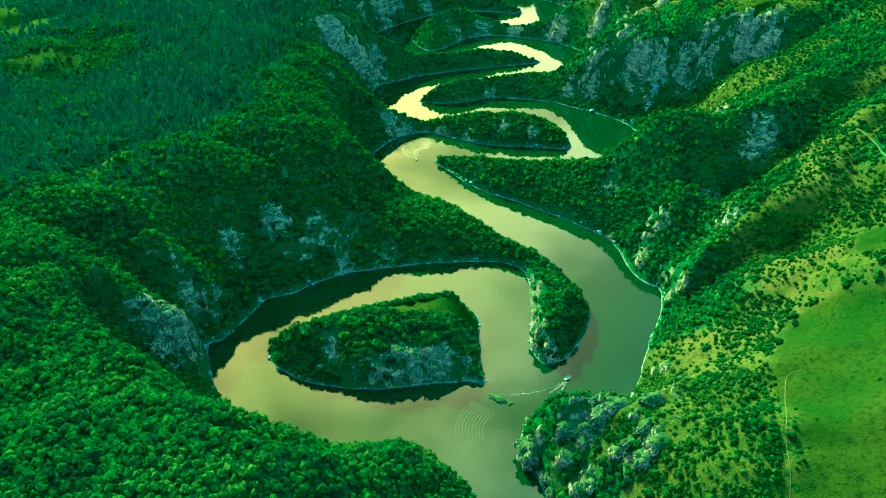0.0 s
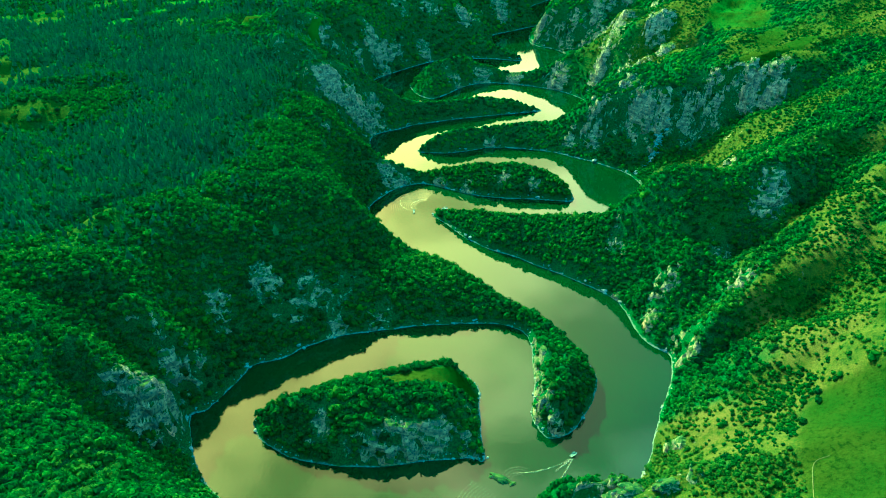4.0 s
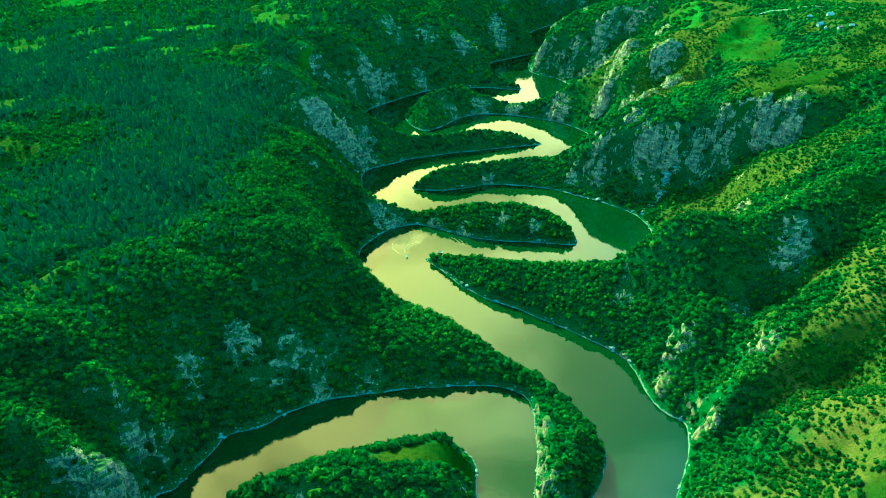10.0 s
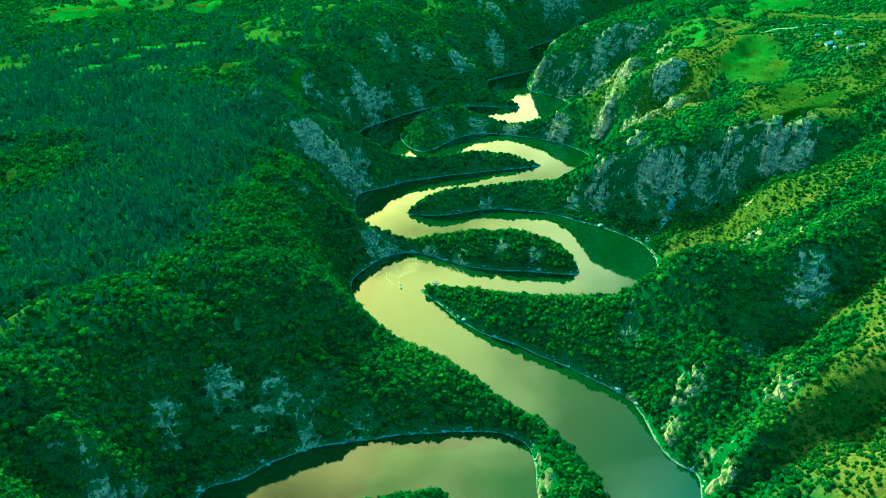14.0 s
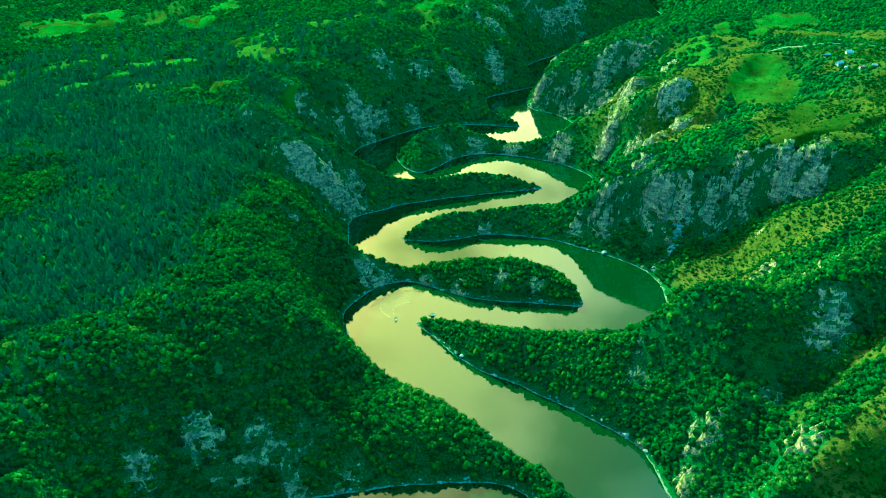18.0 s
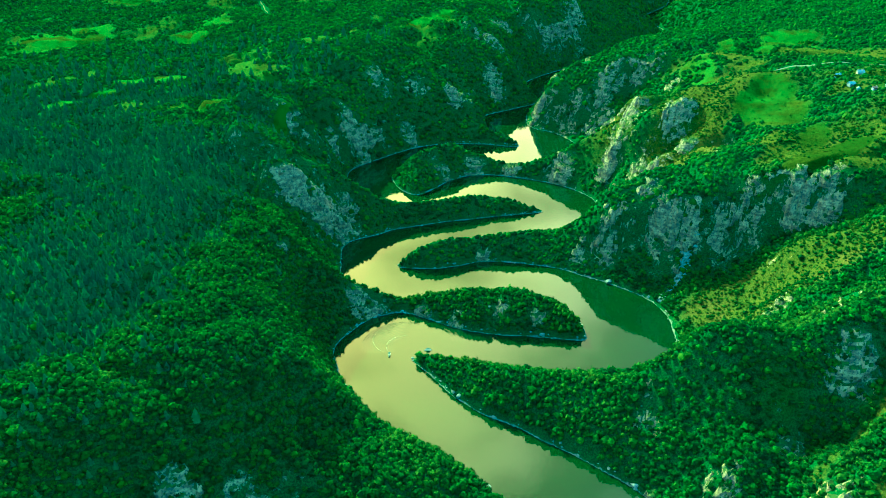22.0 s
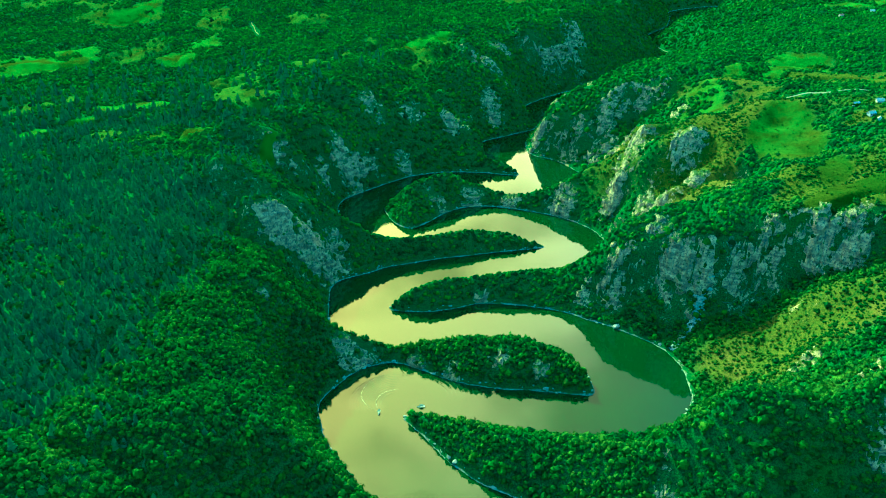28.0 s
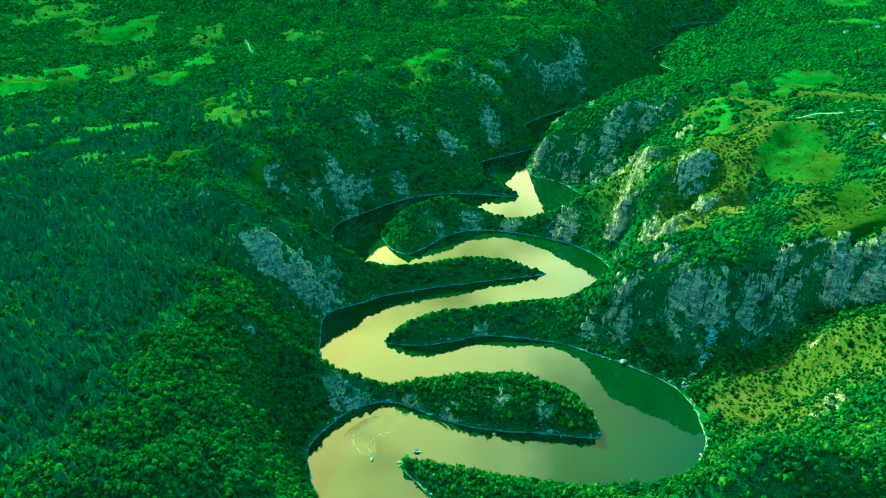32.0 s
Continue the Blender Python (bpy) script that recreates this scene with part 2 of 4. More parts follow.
WEST_FAR = [
    (-86, 790), (-79, 815), (-63, 837), (-50, 848), (-27, 854), (-3, 841), (25, 825), (47, 817), (78, 811), (113, 806),
    (139, 801), (143, 812), (140, 834), (127, 856), (100, 873), (61, 883), (6, 878), (-27, 872), (-70, 887), (-91, 915),
    (-99, 948), (-102, 992), (-94, 1015), (-66, 1030), (-43, 1045), (5, 1063), (62, 1076), (107, 1086), (138, 1094),
    (118, 1103), (85, 1124), (44, 1116), (-7, 1095), (-64, 1090), (-102, 1141), (-120, 1235), (-88, 1284), (-28, 1343),
    (37, 1362), (94, 1353), (133, 1343), (120, 1368), (92, 1398), (81, 1496), (135, 1546), (193, 1593)]
WEST_HEAD = [
    (176, 1636), (182, 1736), (277, 1849), (358, 1885), (440, 1955), (540, 2105), (578, 2200), (575, 2320), (580, 2440), (640, 2550), (700, 2640), (735, 2720), (775, 2850),
    (820, 2985), (1000, 3090), (1300, 3130)]
EAST_NEAR = [
    (-170, -1120), (0, -780), (150, -430), (190, -150), (142, 40), (106, 150), (80, 250), (57, 316), (50, 334), (41, 341), (44, 353), (53, 378), (76, 376), (95, 376),
    (115, 383), (134, 410), (155, 462), (167, 483), (174, 505), (178, 526), (167, 537), (158, 563), (154, 596), (137, 621),
    (108, 649), (72, 678), (38, 703), (15, 728), (-3, 756), (-18, 776)]
EAST_FAR = [
    (0, 774), (44, 758), (102, 742), (141, 739), (171, 745), (201, 766), (219, 791), (224, 812), (225, 842), (217, 871),
    (194, 898), (163, 922), (135, 941), (98, 954), (55, 960), (28, 950), (-5, 944), (-37, 949), (-27, 965), (6, 985),
    (58, 1002), (123, 1016), (186, 1040), (215, 1074), (213, 1108), (201, 1147), (172, 1181), (133, 1204), (77, 1224),
    (33, 1212), (-2, 1169), (-22, 1153), (-43, 1170), (-57, 1215), (-46, 1233), (-11, 1266), (40, 1286), (80, 1262),
    (129, 1240), (184, 1258), (237, 1306), (224, 1352), (195, 1409), (165, 1437), (157, 1470), (166, 1529)]
EAST_HEAD = [
    (202, 1585), (237, 1601), (240, 1644), (281, 1741), (345, 1806), (420, 1845), (500, 1915), (595, 2070), (614, 2190), (602, 2310), (610, 2420), (700, 2510), (785, 2580),
    (840, 2660), (905, 2810), (1150, 2860), (1400, 2800)]
ISLAND = [
    (-143, 454), (-128, 431), (-100, 415), (-66, 409), (-41, 410), (-17, 414), (12, 416), (25, 411), (23, 431), (22, 464),
    (22, 492), (1, 506), (-45, 500), (-90, 486), (-115, 471), (-136, 461)]
# Where the land would end up far from the water: place, height and reach in metres.
TOPS = [
    (-260, 430, 165, 110), (-200, 370, 150, 110), (-150, 300, 125, 110), (-234, 620, 88, 120), (-300, 535, 78, 70), (-420, 700, 108, 200),
    (-164, 838, 104, 120), (-480, 1200, 112, 250), (-120, 1281, 150, 150), (-661, 1545, 110, 250), (100, 1780, 130, 200),
    (190, 330, 130, 90), (240, 445, 160, 80), (250, 555, 82, 70), (330, 660, 150, 90), (430, 500, 175, 150),
    (300, 960, 128, 100), (300, 815, 84, 60), (496, 1108, 192, 160), (320, 1420, 185, 140), (640, 1511, 125, 250),
     (370, 1700, 78, 50), (520, 1800, 98, 60), (680, 1980, 96, 90), (790, 2120, 96, 90), (700, 2310, 62, 60), (820, 2450, 42, 60), (950, 2150, 122, 200), (420, 2250, 170, 160),
    (950, 3350, 70, 200), (0, 3000, 200, 600)]
# The low spits and the island between the bends, which override the heights round them.
SPITS = [
    (-60, 460, 26, 50), (0, 470, 28, 40), (90, 500, 22, 40), (-10, 615, 22, 40), (45, 585, 14, 30), (-60, 605, 30, 34), (50, 725, 30, 40), (126, 695, 42, 32), (75, 845, 24, 36), (10, 855, 30, 28),
    (70, 985, 32, 40), (130, 985, 44, 30), (20, 1075, 24, 40), (80, 1095, 18, 30), (0, 1195, 12, 30), (40, 1180, 18, 34), (95, 1165, 30, 36), (60, 1310, 34, 40), (0, 1310, 50, 30)]
SLOPE = 1.35                    # rise of the banks at the water's edge
# The middle of the gorge: east of it the sides rise evenly, west of it they break off from a plateau's rim.
MIDDLE = [(0, 60), (300, 30), (500, 110), (640, 60), (760, -60), (850, -20), (950, 0), (1080, 60), (1300, 20), (1500, 120), (1900, 330), (2400, 600), (4900, 1200)]


def east_of(x, y):
    """0 on the west side of the gorge, 1 on its east side."""
    return smooth(-50, 50, x - np.interp(y, [p[0] for p in MIDDLE], [p[1] for p in MIDDLE]))


def curve_through(points, steps=4, closed=False):
    """A smooth line through plan points."""
    p = np.array(points, float)
    if closed:
        p = np.vstack([p[-1], p, p[0], p[1]])
    else:
        p = np.vstack([2 * p[0] - p[1], p, 2 * p[-1] - p[-2]])
    out = []
    for i in range(1, len(p) - 2):
        a, b, c, d = p[i - 1], p[i], p[i + 1], p[i + 2]
        for u in np.arange(steps) / steps:
            out.append(0.5 * (2 * b + (c - a) * u + (2 * a - 5 * b + 4 * c - d) * u * u + (3 * b - a - 3 * c + d) * u ** 3))
    if not closed:
        out.append(p[-2])
    return np.array(out)


WEST = curve_through(WEST_NEAR + WEST_FAR + WEST_HEAD)
EAST = curve_through(EAST_NEAR + EAST_FAR + EAST_HEAD)
ISLE = curve_through(ISLAND, closed=True)
RIVER = np.vstack([WEST, EAST[::-1]])


def hashed(ix, iy, seed):
    n = (ix * 374761393 + iy * 668265263 + seed * 1442695041) & 0xFFFFFFFF
    n = ((n ^ (n >> 13)) * 1274126177) & 0xFFFFFFFF
    return ((n ^ (n >> 16)) & 0xFFFF) / 65535.0


def rough(x, y, size, seed=0, octaves=4, gain=0.5):
    """Value noise in -1..1 with the largest waves of that size in metres."""
    total, amp, norm = 0.0, 1.0, 0.0
    for o in range(octaves):
        u, v = x / size * 2 ** o + 17.3 * o + 500, y / size * 2 ** o + 9.1 * o + 500
        ix, iy = np.floor(u).astype(np.int64), np.floor(v).astype(np.int64)
        fu, fv = u - ix, v - iy
        fu, fv = fu * fu * (3 - 2 * fu), fv * fv * (3 - 2 * fv)
        k = seed * 31 + o
        a, b = hashed(ix, iy, k), hashed(ix + 1, iy, k)
        c, d = hashed(ix, iy + 1, k), hashed(ix + 1, iy + 1, k)
        total = total + amp * (2 * ((a * (1 - fu) + b * fu) * (1 - fv) + (c * (1 - fu) + d * fu) * fv) - 1)
        norm += amp
        amp *= gain
    return total / norm


def smooth(lo, hi, v):
    t = np.clip((v - lo) / (hi - lo), 0, 1)
    return t * t * (3 - 2 * t)


def to_line(x, y, line, closed):
    """Distance from each place to a broken line."""
    ends = np.roll(line, -1, 0) if closed else line[1:]
    starts = line if closed else line[:-1]
    best = np.full(x.shape, 1e9)
    for (ax, ay), (bx, by) in zip(starts, ends):
        dx, dy = bx - ax, by - ay
        t = np.clip(((x - ax) * dx + (y - ay) * dy) / (dx * dx + dy * dy + 1e-9), 0, 1)
        np.minimum(best, (x - ax - t * dx) ** 2 + (y - ay - t * dy) ** 2, out=best)
    return np.sqrt(best)


def within(x, y, line):
    inside = np.zeros(x.shape, bool)
    for (ax, ay), (bx, by) in zip(line, np.roll(line, -1, 0)):
        if ay != by:
            inside ^= ((ay > y) != (by > y)) & (x < (bx - ax) * (y - ay) / (by - ay) + ax)
    return inside


def shore(x, y):
    """Metres from the water's edge: land above zero, water below."""
    d = np.minimum(np.minimum(to_line(x, y, WEST, False), to_line(x, y, EAST, False)), to_line(x, y, ISLE, True))
    wet = within(x, y, RIVER) & ~within(x, y, ISLE)
    d = np.where(wet, -d, d)
    return d + 1.6 * rough(x, y, 22, 3, 3) * smooth(30, 5, np.abs(d))


# Steep rock faces: a foot line from one end to the other, height, and how far back the raised ground runs out; high side left of the line.
SCARPS = [
    (-184, 420, -212, 500, 18, 60), (-150, 545, -70, 592, 8, 60), (-165, 950, -98, 1022, 36, 60),
    (66, 545, 60, 450, 9, 18), (-75, 411, -5, 418, 9, 22),
    (62, 336, 112, 352, 20, 40), (52, 330, 60, 312, 14, 30), (100, 322, 150, 346, 10, 40), (215, 1120, 262, 1040, 22, 60), (230, 1260, 262, 1180, 20, 60),
    (-140, 1240, -60, 1330, 26, 90), (180, 548, 190, 500, 8, 30), (100, 1405, 95, 1500, 30, 90), (190, 1830, 300, 1890, 40, 120),
    (270, 748, 320, 768, 6, 40), (280, 684, 325, 698, 5, 30)]


# Spurs that run down to the river, from west to east: crest line, height, width of the steep southern face and of the northern back.
SPURS = [
    ([(150, 963), (222, 941), (260, 927), (315, 916), (378, 886), (440, 857)], 31, 16, 65), ([(225, 1165), (282, 1132), (340, 1136)], 34, 26, 60),
    ([(290, 1085), (333, 1068), (358, 1052)], 16, 16, 35), ([(160, 1468), (201, 1446), (240, 1428), (295, 1436), (340, 1422), (400, 1405)], 40, 40, 80),
    ([(-240, 1052), (-174, 1038), (-140, 1046), (-112, 1056), (-85, 1052)], 30, 30, 50), ([(-262, 1185), (-220, 1190), (-185, 1180), (-150, 1196), (-122, 1222)], 30, 26, 50),
    ([(-215, 1300), (-165, 1280), (-112, 1268)], 20, 26, 40), ([(-150, 1402), (-98, 1368), (-54, 1345)], 24, 26, 50), ([(10, 1500), (50, 1470), (84, 1440)], 24, 26, 50),
    ([(40, 1720), (110, 1660), (165, 1620)], 30, 34, 60), ([(140, 690), (206, 662), (266, 648), (312, 652), (380, 664)], 15, 26, 55),
    ([(176, 492), (200, 512), (232, 524), (275, 532), (315, 522)], 15, 20, 45), ([(192, 634), (238, 630), (282, 614)], 12, 18, 30), ([(-350, 520), (-285, 500), (-245, 496)], 12, 26, 45),
    ([(-252, 436), (-224, 426), (-203, 427), (-178, 434)], 26, 16, 36), ([(-240, 494), (-212, 488), (-198, 489), (-172, 484)], 22, 14, 30)]


def beside(x, y, line):
    """Distance along a broken line as a share of its length, and signed distance from it, above zero on its left."""
    p = np.array(line, float)
    steps = np.hypot(*(p[1:] - p[:-1]).T)
    run, best, side, share = 0.0, np.full(x.shape, 1e9), np.zeros(x.shape), np.zeros(x.shape)
    for (ax, ay), (bx, by), long in zip(p[:-1], p[1:], steps):
        dx, dy = (bx - ax) / long, (by - ay) / long
        along = np.clip((x - ax) * dx + (y - ay) * dy, 0, long)
        off = np.hypot(x - ax - along * dx, y - ay - along * dy)
        near = off < best
        best = np.where(near, off, best)
        side = np.where(near, np.where((y - ay) * dx - (x - ax) * dy >= 0, off, -off), side)
        share = np.where(near, (run + along) / steps.sum(), share)
        run += long
    return share, side


# Side valleys: from one end to the other, depth and half width.
GULLIES = [
    (185, 535, 260, 610, 16, 22), (260, 610, 400, 680, 14, 26), (220, 880, 290, 890, 14, 22), (290, 890, 430, 850, 16, 26), (-165, 510, -260, 560, 14, 26),
    (225, 1100, 330, 1060, 14, 26), (-100, 1040, -180, 1120, 18, 30), (80, 1500, -20, 1600, 20, 40), (150, 480, 260, 500, 8, 18), (-118, 955, -220, 960, 12, 26),
    (330, 1480, 480, 1400, 16, 40), (235, 700, 360, 740, 8, 18)]


def tops(x, y):
    num, den = 120 * 0.03, 0.03
    for px, py, h, wide in TOPS:
        w = np.exp(-((x - px) ** 2 + (y - py) ** 2) / (2 * wide ** 2))
        num, den = num + w * h, den + w
    for px, py, h, wide in SPITS:
        w = 7 * np.exp(-((x - px) ** 2 + (y - py) ** 2) / (2 * (0.8 * wide) ** 2))
        num, den = num + w * h, den + w
    return num / den


def land(x, y, d):
    """Height of the ground and how far it is bare rock."""
    dd = np.maximum(d, 0)
    top = tops(x, y) * (1 + 0.12 * rough(x, y, 260, 5, 3))
    steep = SLOPE * (1 + 0.35 * rough(x, y, 70, 6, 2)) * (1 - 0.65 * np.exp(-((x - 265) ** 2 + (y - 820) ** 2) / 75 ** 2))
    rise = dd * steep / top
    z = top * (east_of(x, y) * (1 - np.exp(-1.08 * rise)) + (1 - east_of(x, y)) * 1.08 * rise / (1 + (1.08 * rise) ** 3.2) ** (1 / 3.2))
    grow = 1 - np.exp(-dd / 45)
    gully = np.abs(rough(x, y, 120, 8, 3))
    calm = (1 - 0.85 * np.exp(-((x - 230) ** 2 + (y - 300) ** 2) / 120 ** 2)) * (1 - 0.8 * np.exp(-((x - 420) ** 2 + (y - 1150) ** 2) / 85 ** 2))
    z = z + calm * grow * (9 * rough(x, y, 150, 7, 4) - 10 * smooth(0.18, 0, gully) + 2.2 * rough(x, y, 24, 9, 3))
    far = smooth(1900, 3200, y)
    z = z + far * grow * (70 * np.abs(rough(x, y, 900, 12, 4)) + 40 * rough(x, y, 420, 13, 3))
    for ax, ay, bx, by, deep, wide in GULLIES:
        dx, dy = bx - ax, by - ay
        u = np.clip(((x - ax) * dx + (y - ay) * dy) / (dx * dx + dy * dy), 0, 1)
        off = np.hypot(x - ax - u * dx, y - ay - u * dy) + 6 * rough(x, y, 40, 23, 2)
        z = z - deep * np.exp(-(off / wide) ** 2) * smooth(0, 25, dd)
    rock = np.zeros_like(z)
    for line, high, face, back in SPURS:
        share, side = beside(x, y, line)
        side = side + 7 * rough(x, y, 38, 25, 3)
        end = smooth(0, 0.14, share) * smooth(1, 0.78, share)
        tent = np.where(side > 0, smooth(back, 0, side), smooth(-face, 0, side))
        hollow = smooth(0, -face, side) * smooth(-face - back, -face, side)
        z = z + end * high * (0.68 * tent - 0.32 * hollow) * smooth(0, 16, dd)
        rock = np.maximum(rock, min(1.0, high / 30) * end * smooth(-face - 3, -face * 0.7, side) * smooth(3, -2, side))
    for ax, ay, bx, by, high, back in SCARPS:
        dx, dy = bx - ax, by - ay
        long = math.hypot(dx, dy)
        along = ((x - ax) * dx + (y - ay) * dy) / long
        side = ((y - ay) * dx - (x - ax) * dy) / long + 4 * rough(x, y, 32, 21, 3)
        end = smooth(-12, 10, along) * smooth(long + 12, long - 10, along)
        z = z + high * end * smooth(-5, 9, side) * smooth(back, 9, side) * smooth(0, 8, dd)
        rock = np.maximum(rock, end * smooth(-7, -2, side) * smooth(13, 7, side))
    z = np.where(d > 0, np.maximum(z, 0.25 + 0.35 * dd * (dd < 4)), -np.minimum(9, 0.3 - 0.7 * d))
    return z, rock


def spaced(a, b, near_a, near_b, fine, grow):
    """Grid lines from a to b: fine steps between near_a and near_b, then ever wider ones."""
    v = list(np.arange(near_a, near_b + fine * 0.5, fine))
    step = fine
    while v[-1] < b:
        step *= grow
        v.append(min(v[-1] + step, b))
    step, left = fine, [near_a]
    while left[-1] > a:
        step *= grow
        left.append(max(left[-1] - step, a))
    return np.array(left[:0:-1] + v)


XS = spaced(-4500, 4500, -330, 420, 3.7, 1.05)
YS = spaced(-4000, 4900, 240, 1150, 3.7, 1.014)
GX, GY = np.meshgrid(XS, YS)
GD = np.empty(GX.shape)
for r0 in range(0, len(YS), 64):
    GD[r0:r0 + 64] = shore(GX[r0:r0 + 64], GY[r0:r0 + 64])
GZ, GROCK = land(GX, GY, GD)
GSLOPE = np.hypot(*np.gradient(GZ, YS, XS))

# ---------------------------------------------------------------- what grows where
# Meadows: middle, half length, half width, turn of the long side from east, in metres and degrees.
MEADOWS = [
    (235, 335, 75, 48, 60), (200, 245, 60, 45, 60), (300, 440, 40, 24, 50), (-690, 1640, 130, 70, 70), (-640, 1990, 100, 40, 60), (-430, 1710, 75, 55, 80),
    (-620, 1480, 60, 10, 0), (-400, 1340, 90, 22, 20), (-470, 1230, 60, 16, 60), (-20, 1720, 90, 25, 55), (-600, 2450, 160, 30, 140),
    (510, 1440, 90, 45, 50), (610, 1540, 110, 50, 60), (600, 1360, 60, 28, 20), (390, 930, 60, 16, 25), (410, 1000, 40, 14, 60),
    (-15, 468, 42, 8, 12), (400, 1100, 90, 40, 70), (370, 1290, 90, 30, 75), (-300, 1180, 50, 16, 30), (-200, 1150, 30, 9, 60),
    (1000, 2170, 130, 45, 10), (1120, 2430, 110, 60, 60)]


def meadow_at(x, y):
    best = np.zeros(np.shape(x))
    for px, py, a, b, turn in MEADOWS:
        c, s = math.cos(radians(turn)), math.sin(radians(turn))
        u, v = ((x - px) * c + (y - py) * s) / a, (-(x - px) * s + (y - py) * c) / b
        r = np.hypot(u, v) + 0.55 * rough(x, y, 60, 31, 5)
        best = np.maximum(best, smooth(1.05, 0.85, r))
    return best


def near_line(x, y, line, half):
    return smooth(half, half * 0.5, to_line(x, y, curve_through(line), False))


FOOTPATH = [(205, 336), (196, 333), (188, 315), (181, 298), (174, 281), (171, 266), (169, 256), (167, 249), (160, 225)]
DIRT_ROAD = [(-325, 1770), (-336, 1797), (-347, 1835), (-361, 1875)]
LANE = [(410, 1230), (466, 1225), (496, 1192), (528, 1172), (600, 1150), (760, 1130)]
FIELD_TRACK = [(345, 605), (348, 590), (350, 567), (343, 536), (350, 500)]


# Dense woods in the gullies and on the shady sides of the eastern spurs: line and half width.
WOOD_BELTS = [
    ([(170, 690), (250, 708), (320, 728), (420, 745)], 38), ([(150, 650), (185, 605), (215, 588), (250, 600), (300, 645)], 17), ([(200, 522), (240, 548), (285, 585)], 12),
    ([(195, 915), (225, 905), (240, 880)], 18), ([(300, 888), (345, 880), (400, 850), (430, 790)], 20), ([(270, 640), (330, 660), (400, 640)], 20), ([(350, 560), (420, 590)], 18)]


def grown(x, y, d):
    """Woodland, scrub and meadow cover, each from 0 to 1, and how dry the grass is."""
    meadow = meadow_at(x, y)
    east = smooth(-40, 40, x - np.interp(y, [0, 300, 500, 560, 640, 760, 850, 900, 1050, 1300, 1600, 2400, 4900], [60, 60, 150, 170, 240, 250, 240, 330, 230, 190, 210, 640, 1200]))
    open_slope = east * smooth(-0.06, 0.20, rough(x, y, 95, 41, 4) + 0.14 + 0.0010 * (d - 60) + 0.35 * np.exp(-((x - 215) ** 2 + (y - 430) ** 2) / 90 ** 2))
    hamlet = np.exp(-((x - 450) ** 2 + (y - 1080) ** 2) / 50 ** 2) + np.exp(-((x - 500) ** 2 + (y - 1240) ** 2) / 60 ** 2) + np.exp(-((x - 560) ** 2 + (y - 1230) ** 2) / 60 ** 2)
    open_slope = open_slope * (1 - np.clip(hamlet * 1.6, 0, 1) * smooth(-0.35, -0.05, rough(x, y, 40, 47, 3)))
    open_slope = open_slope * (1 - 0.9 * smooth(1400, 1480, y + 40 * rough(x, y, 80, 48, 3)))
    bald = smooth(1.25, 0.8, np.hypot((x - 297) / 62, (y - 830) / 46) + 0.25 * rough(x, y, 40, 50, 3))      # the stony slope above the eastern bay
    open_slope = np.maximum(open_slope, 0.95 * bald)
    belts = np.zeros(np.shape(x))
    for line, half in WOOD_BELTS:
        belts = np.maximum(belts, smooth(half * 1.3, half * 0.7, to_line(x, y, np.array(line, float), False) + 9 * rough(x, y, 35, 49, 3)))
    open_slope = open_slope * (1 - 0.95 * belts)
    woods = (1 - open_slope) * (1 - meadow)
    clearing = smooth(0.28, 0.42, rough(x, y, 90, 43, 4) + 0.10 * smooth(900, 1300, y)) * smooth(80, 160, d) * (1 - east)
    return woods * (1 - 0.9 * clearing), open_slope * (1 - meadow), np.maximum(meadow, 0.6 * clearing), east * np.maximum(smooth(-0.2, 0.4, rough(x, y, 60, 44, 4)), 0.15 * np.exp(-((x - 300) ** 2 + (y - 830) ** 2) / 55 ** 2)) * (1 - 0.75 * smooth(950, 1150, y))


GWOODS, GSCRUB, GMEADOW, GDRY = grown(GX, GY, GD)
# Bare limestone: middle and reach in metres, on the west side, on the islands and spits, and on the east side.
CRAGS_WEST = [
    (-206, 422, 24), (-198, 440, 16), (-203, 476, 15), (-190, 490, 14), (-185, 541, 18), (-150, 566, 18), (-113, 578, 16), (-95, 560, 14), (-60, 572, 16),
    (-112, 1006, 30), (-96, 1032, 22), (-163, 842, 9), (-137, 846, 7), (-70, 850, 20), (-84, 1385, 34), (-114, 1280, 28), (-140, 1247, 20),
    (-43, 1352, 24), (40, 1420, 30), (107, 1563, 30), (134, 1805, 40), (299, 1925, 45), (180, 1700, 35), (-30, 1420, 30)]
CRAGS_SPITS = [
    (61, 834, 18), (-10, 846, 18), (25, 832, 16), (100, 822, 13), (-55, 850, 16), (-40, 418, 26), (-8, 422, 22), (14, 420, 14), (-90, 428, 16), (66, 509, 16), (66, 452, 12),
    (75, 440, 9), (62, 480, 12), (11, 1206, 26), (55, 1228, 24), (110, 1220, 22), (173, 1193, 30), (80, 1120, 12), (60, 965, 14)]
CRAGS_EAST = [
    (188, 943, 30), (161, 946, 18), (235, 925, 24), (262, 915, 24), (290, 908, 22), (318, 905, 26), (350, 895, 24), (380, 885, 24), (238, 880, 10), (248, 900, 8),
    (226, 1157, 26), (251, 1103, 22), (300, 990, 14), (229, 955, 18), (169, 1450, 24), (212, 1390, 24), (252, 1375, 36),
    (300, 1365, 16), (250, 1050, 36), (268, 1180, 38), (243, 1250, 36), (285, 1270, 30), (225, 1010, 24), (262, 1320, 34), (188, 508, 16), (283, 632, 22), (236, 546, 18), (230, 596, 22), (183, 584, 18), (155, 655, 16), (170, 560, 12), (300, 1130, 34), (325, 1235, 36), (295, 1080, 26), (345, 1310, 30), (270, 1400, 26), (205, 1480, 24), (255, 1480, 22)]
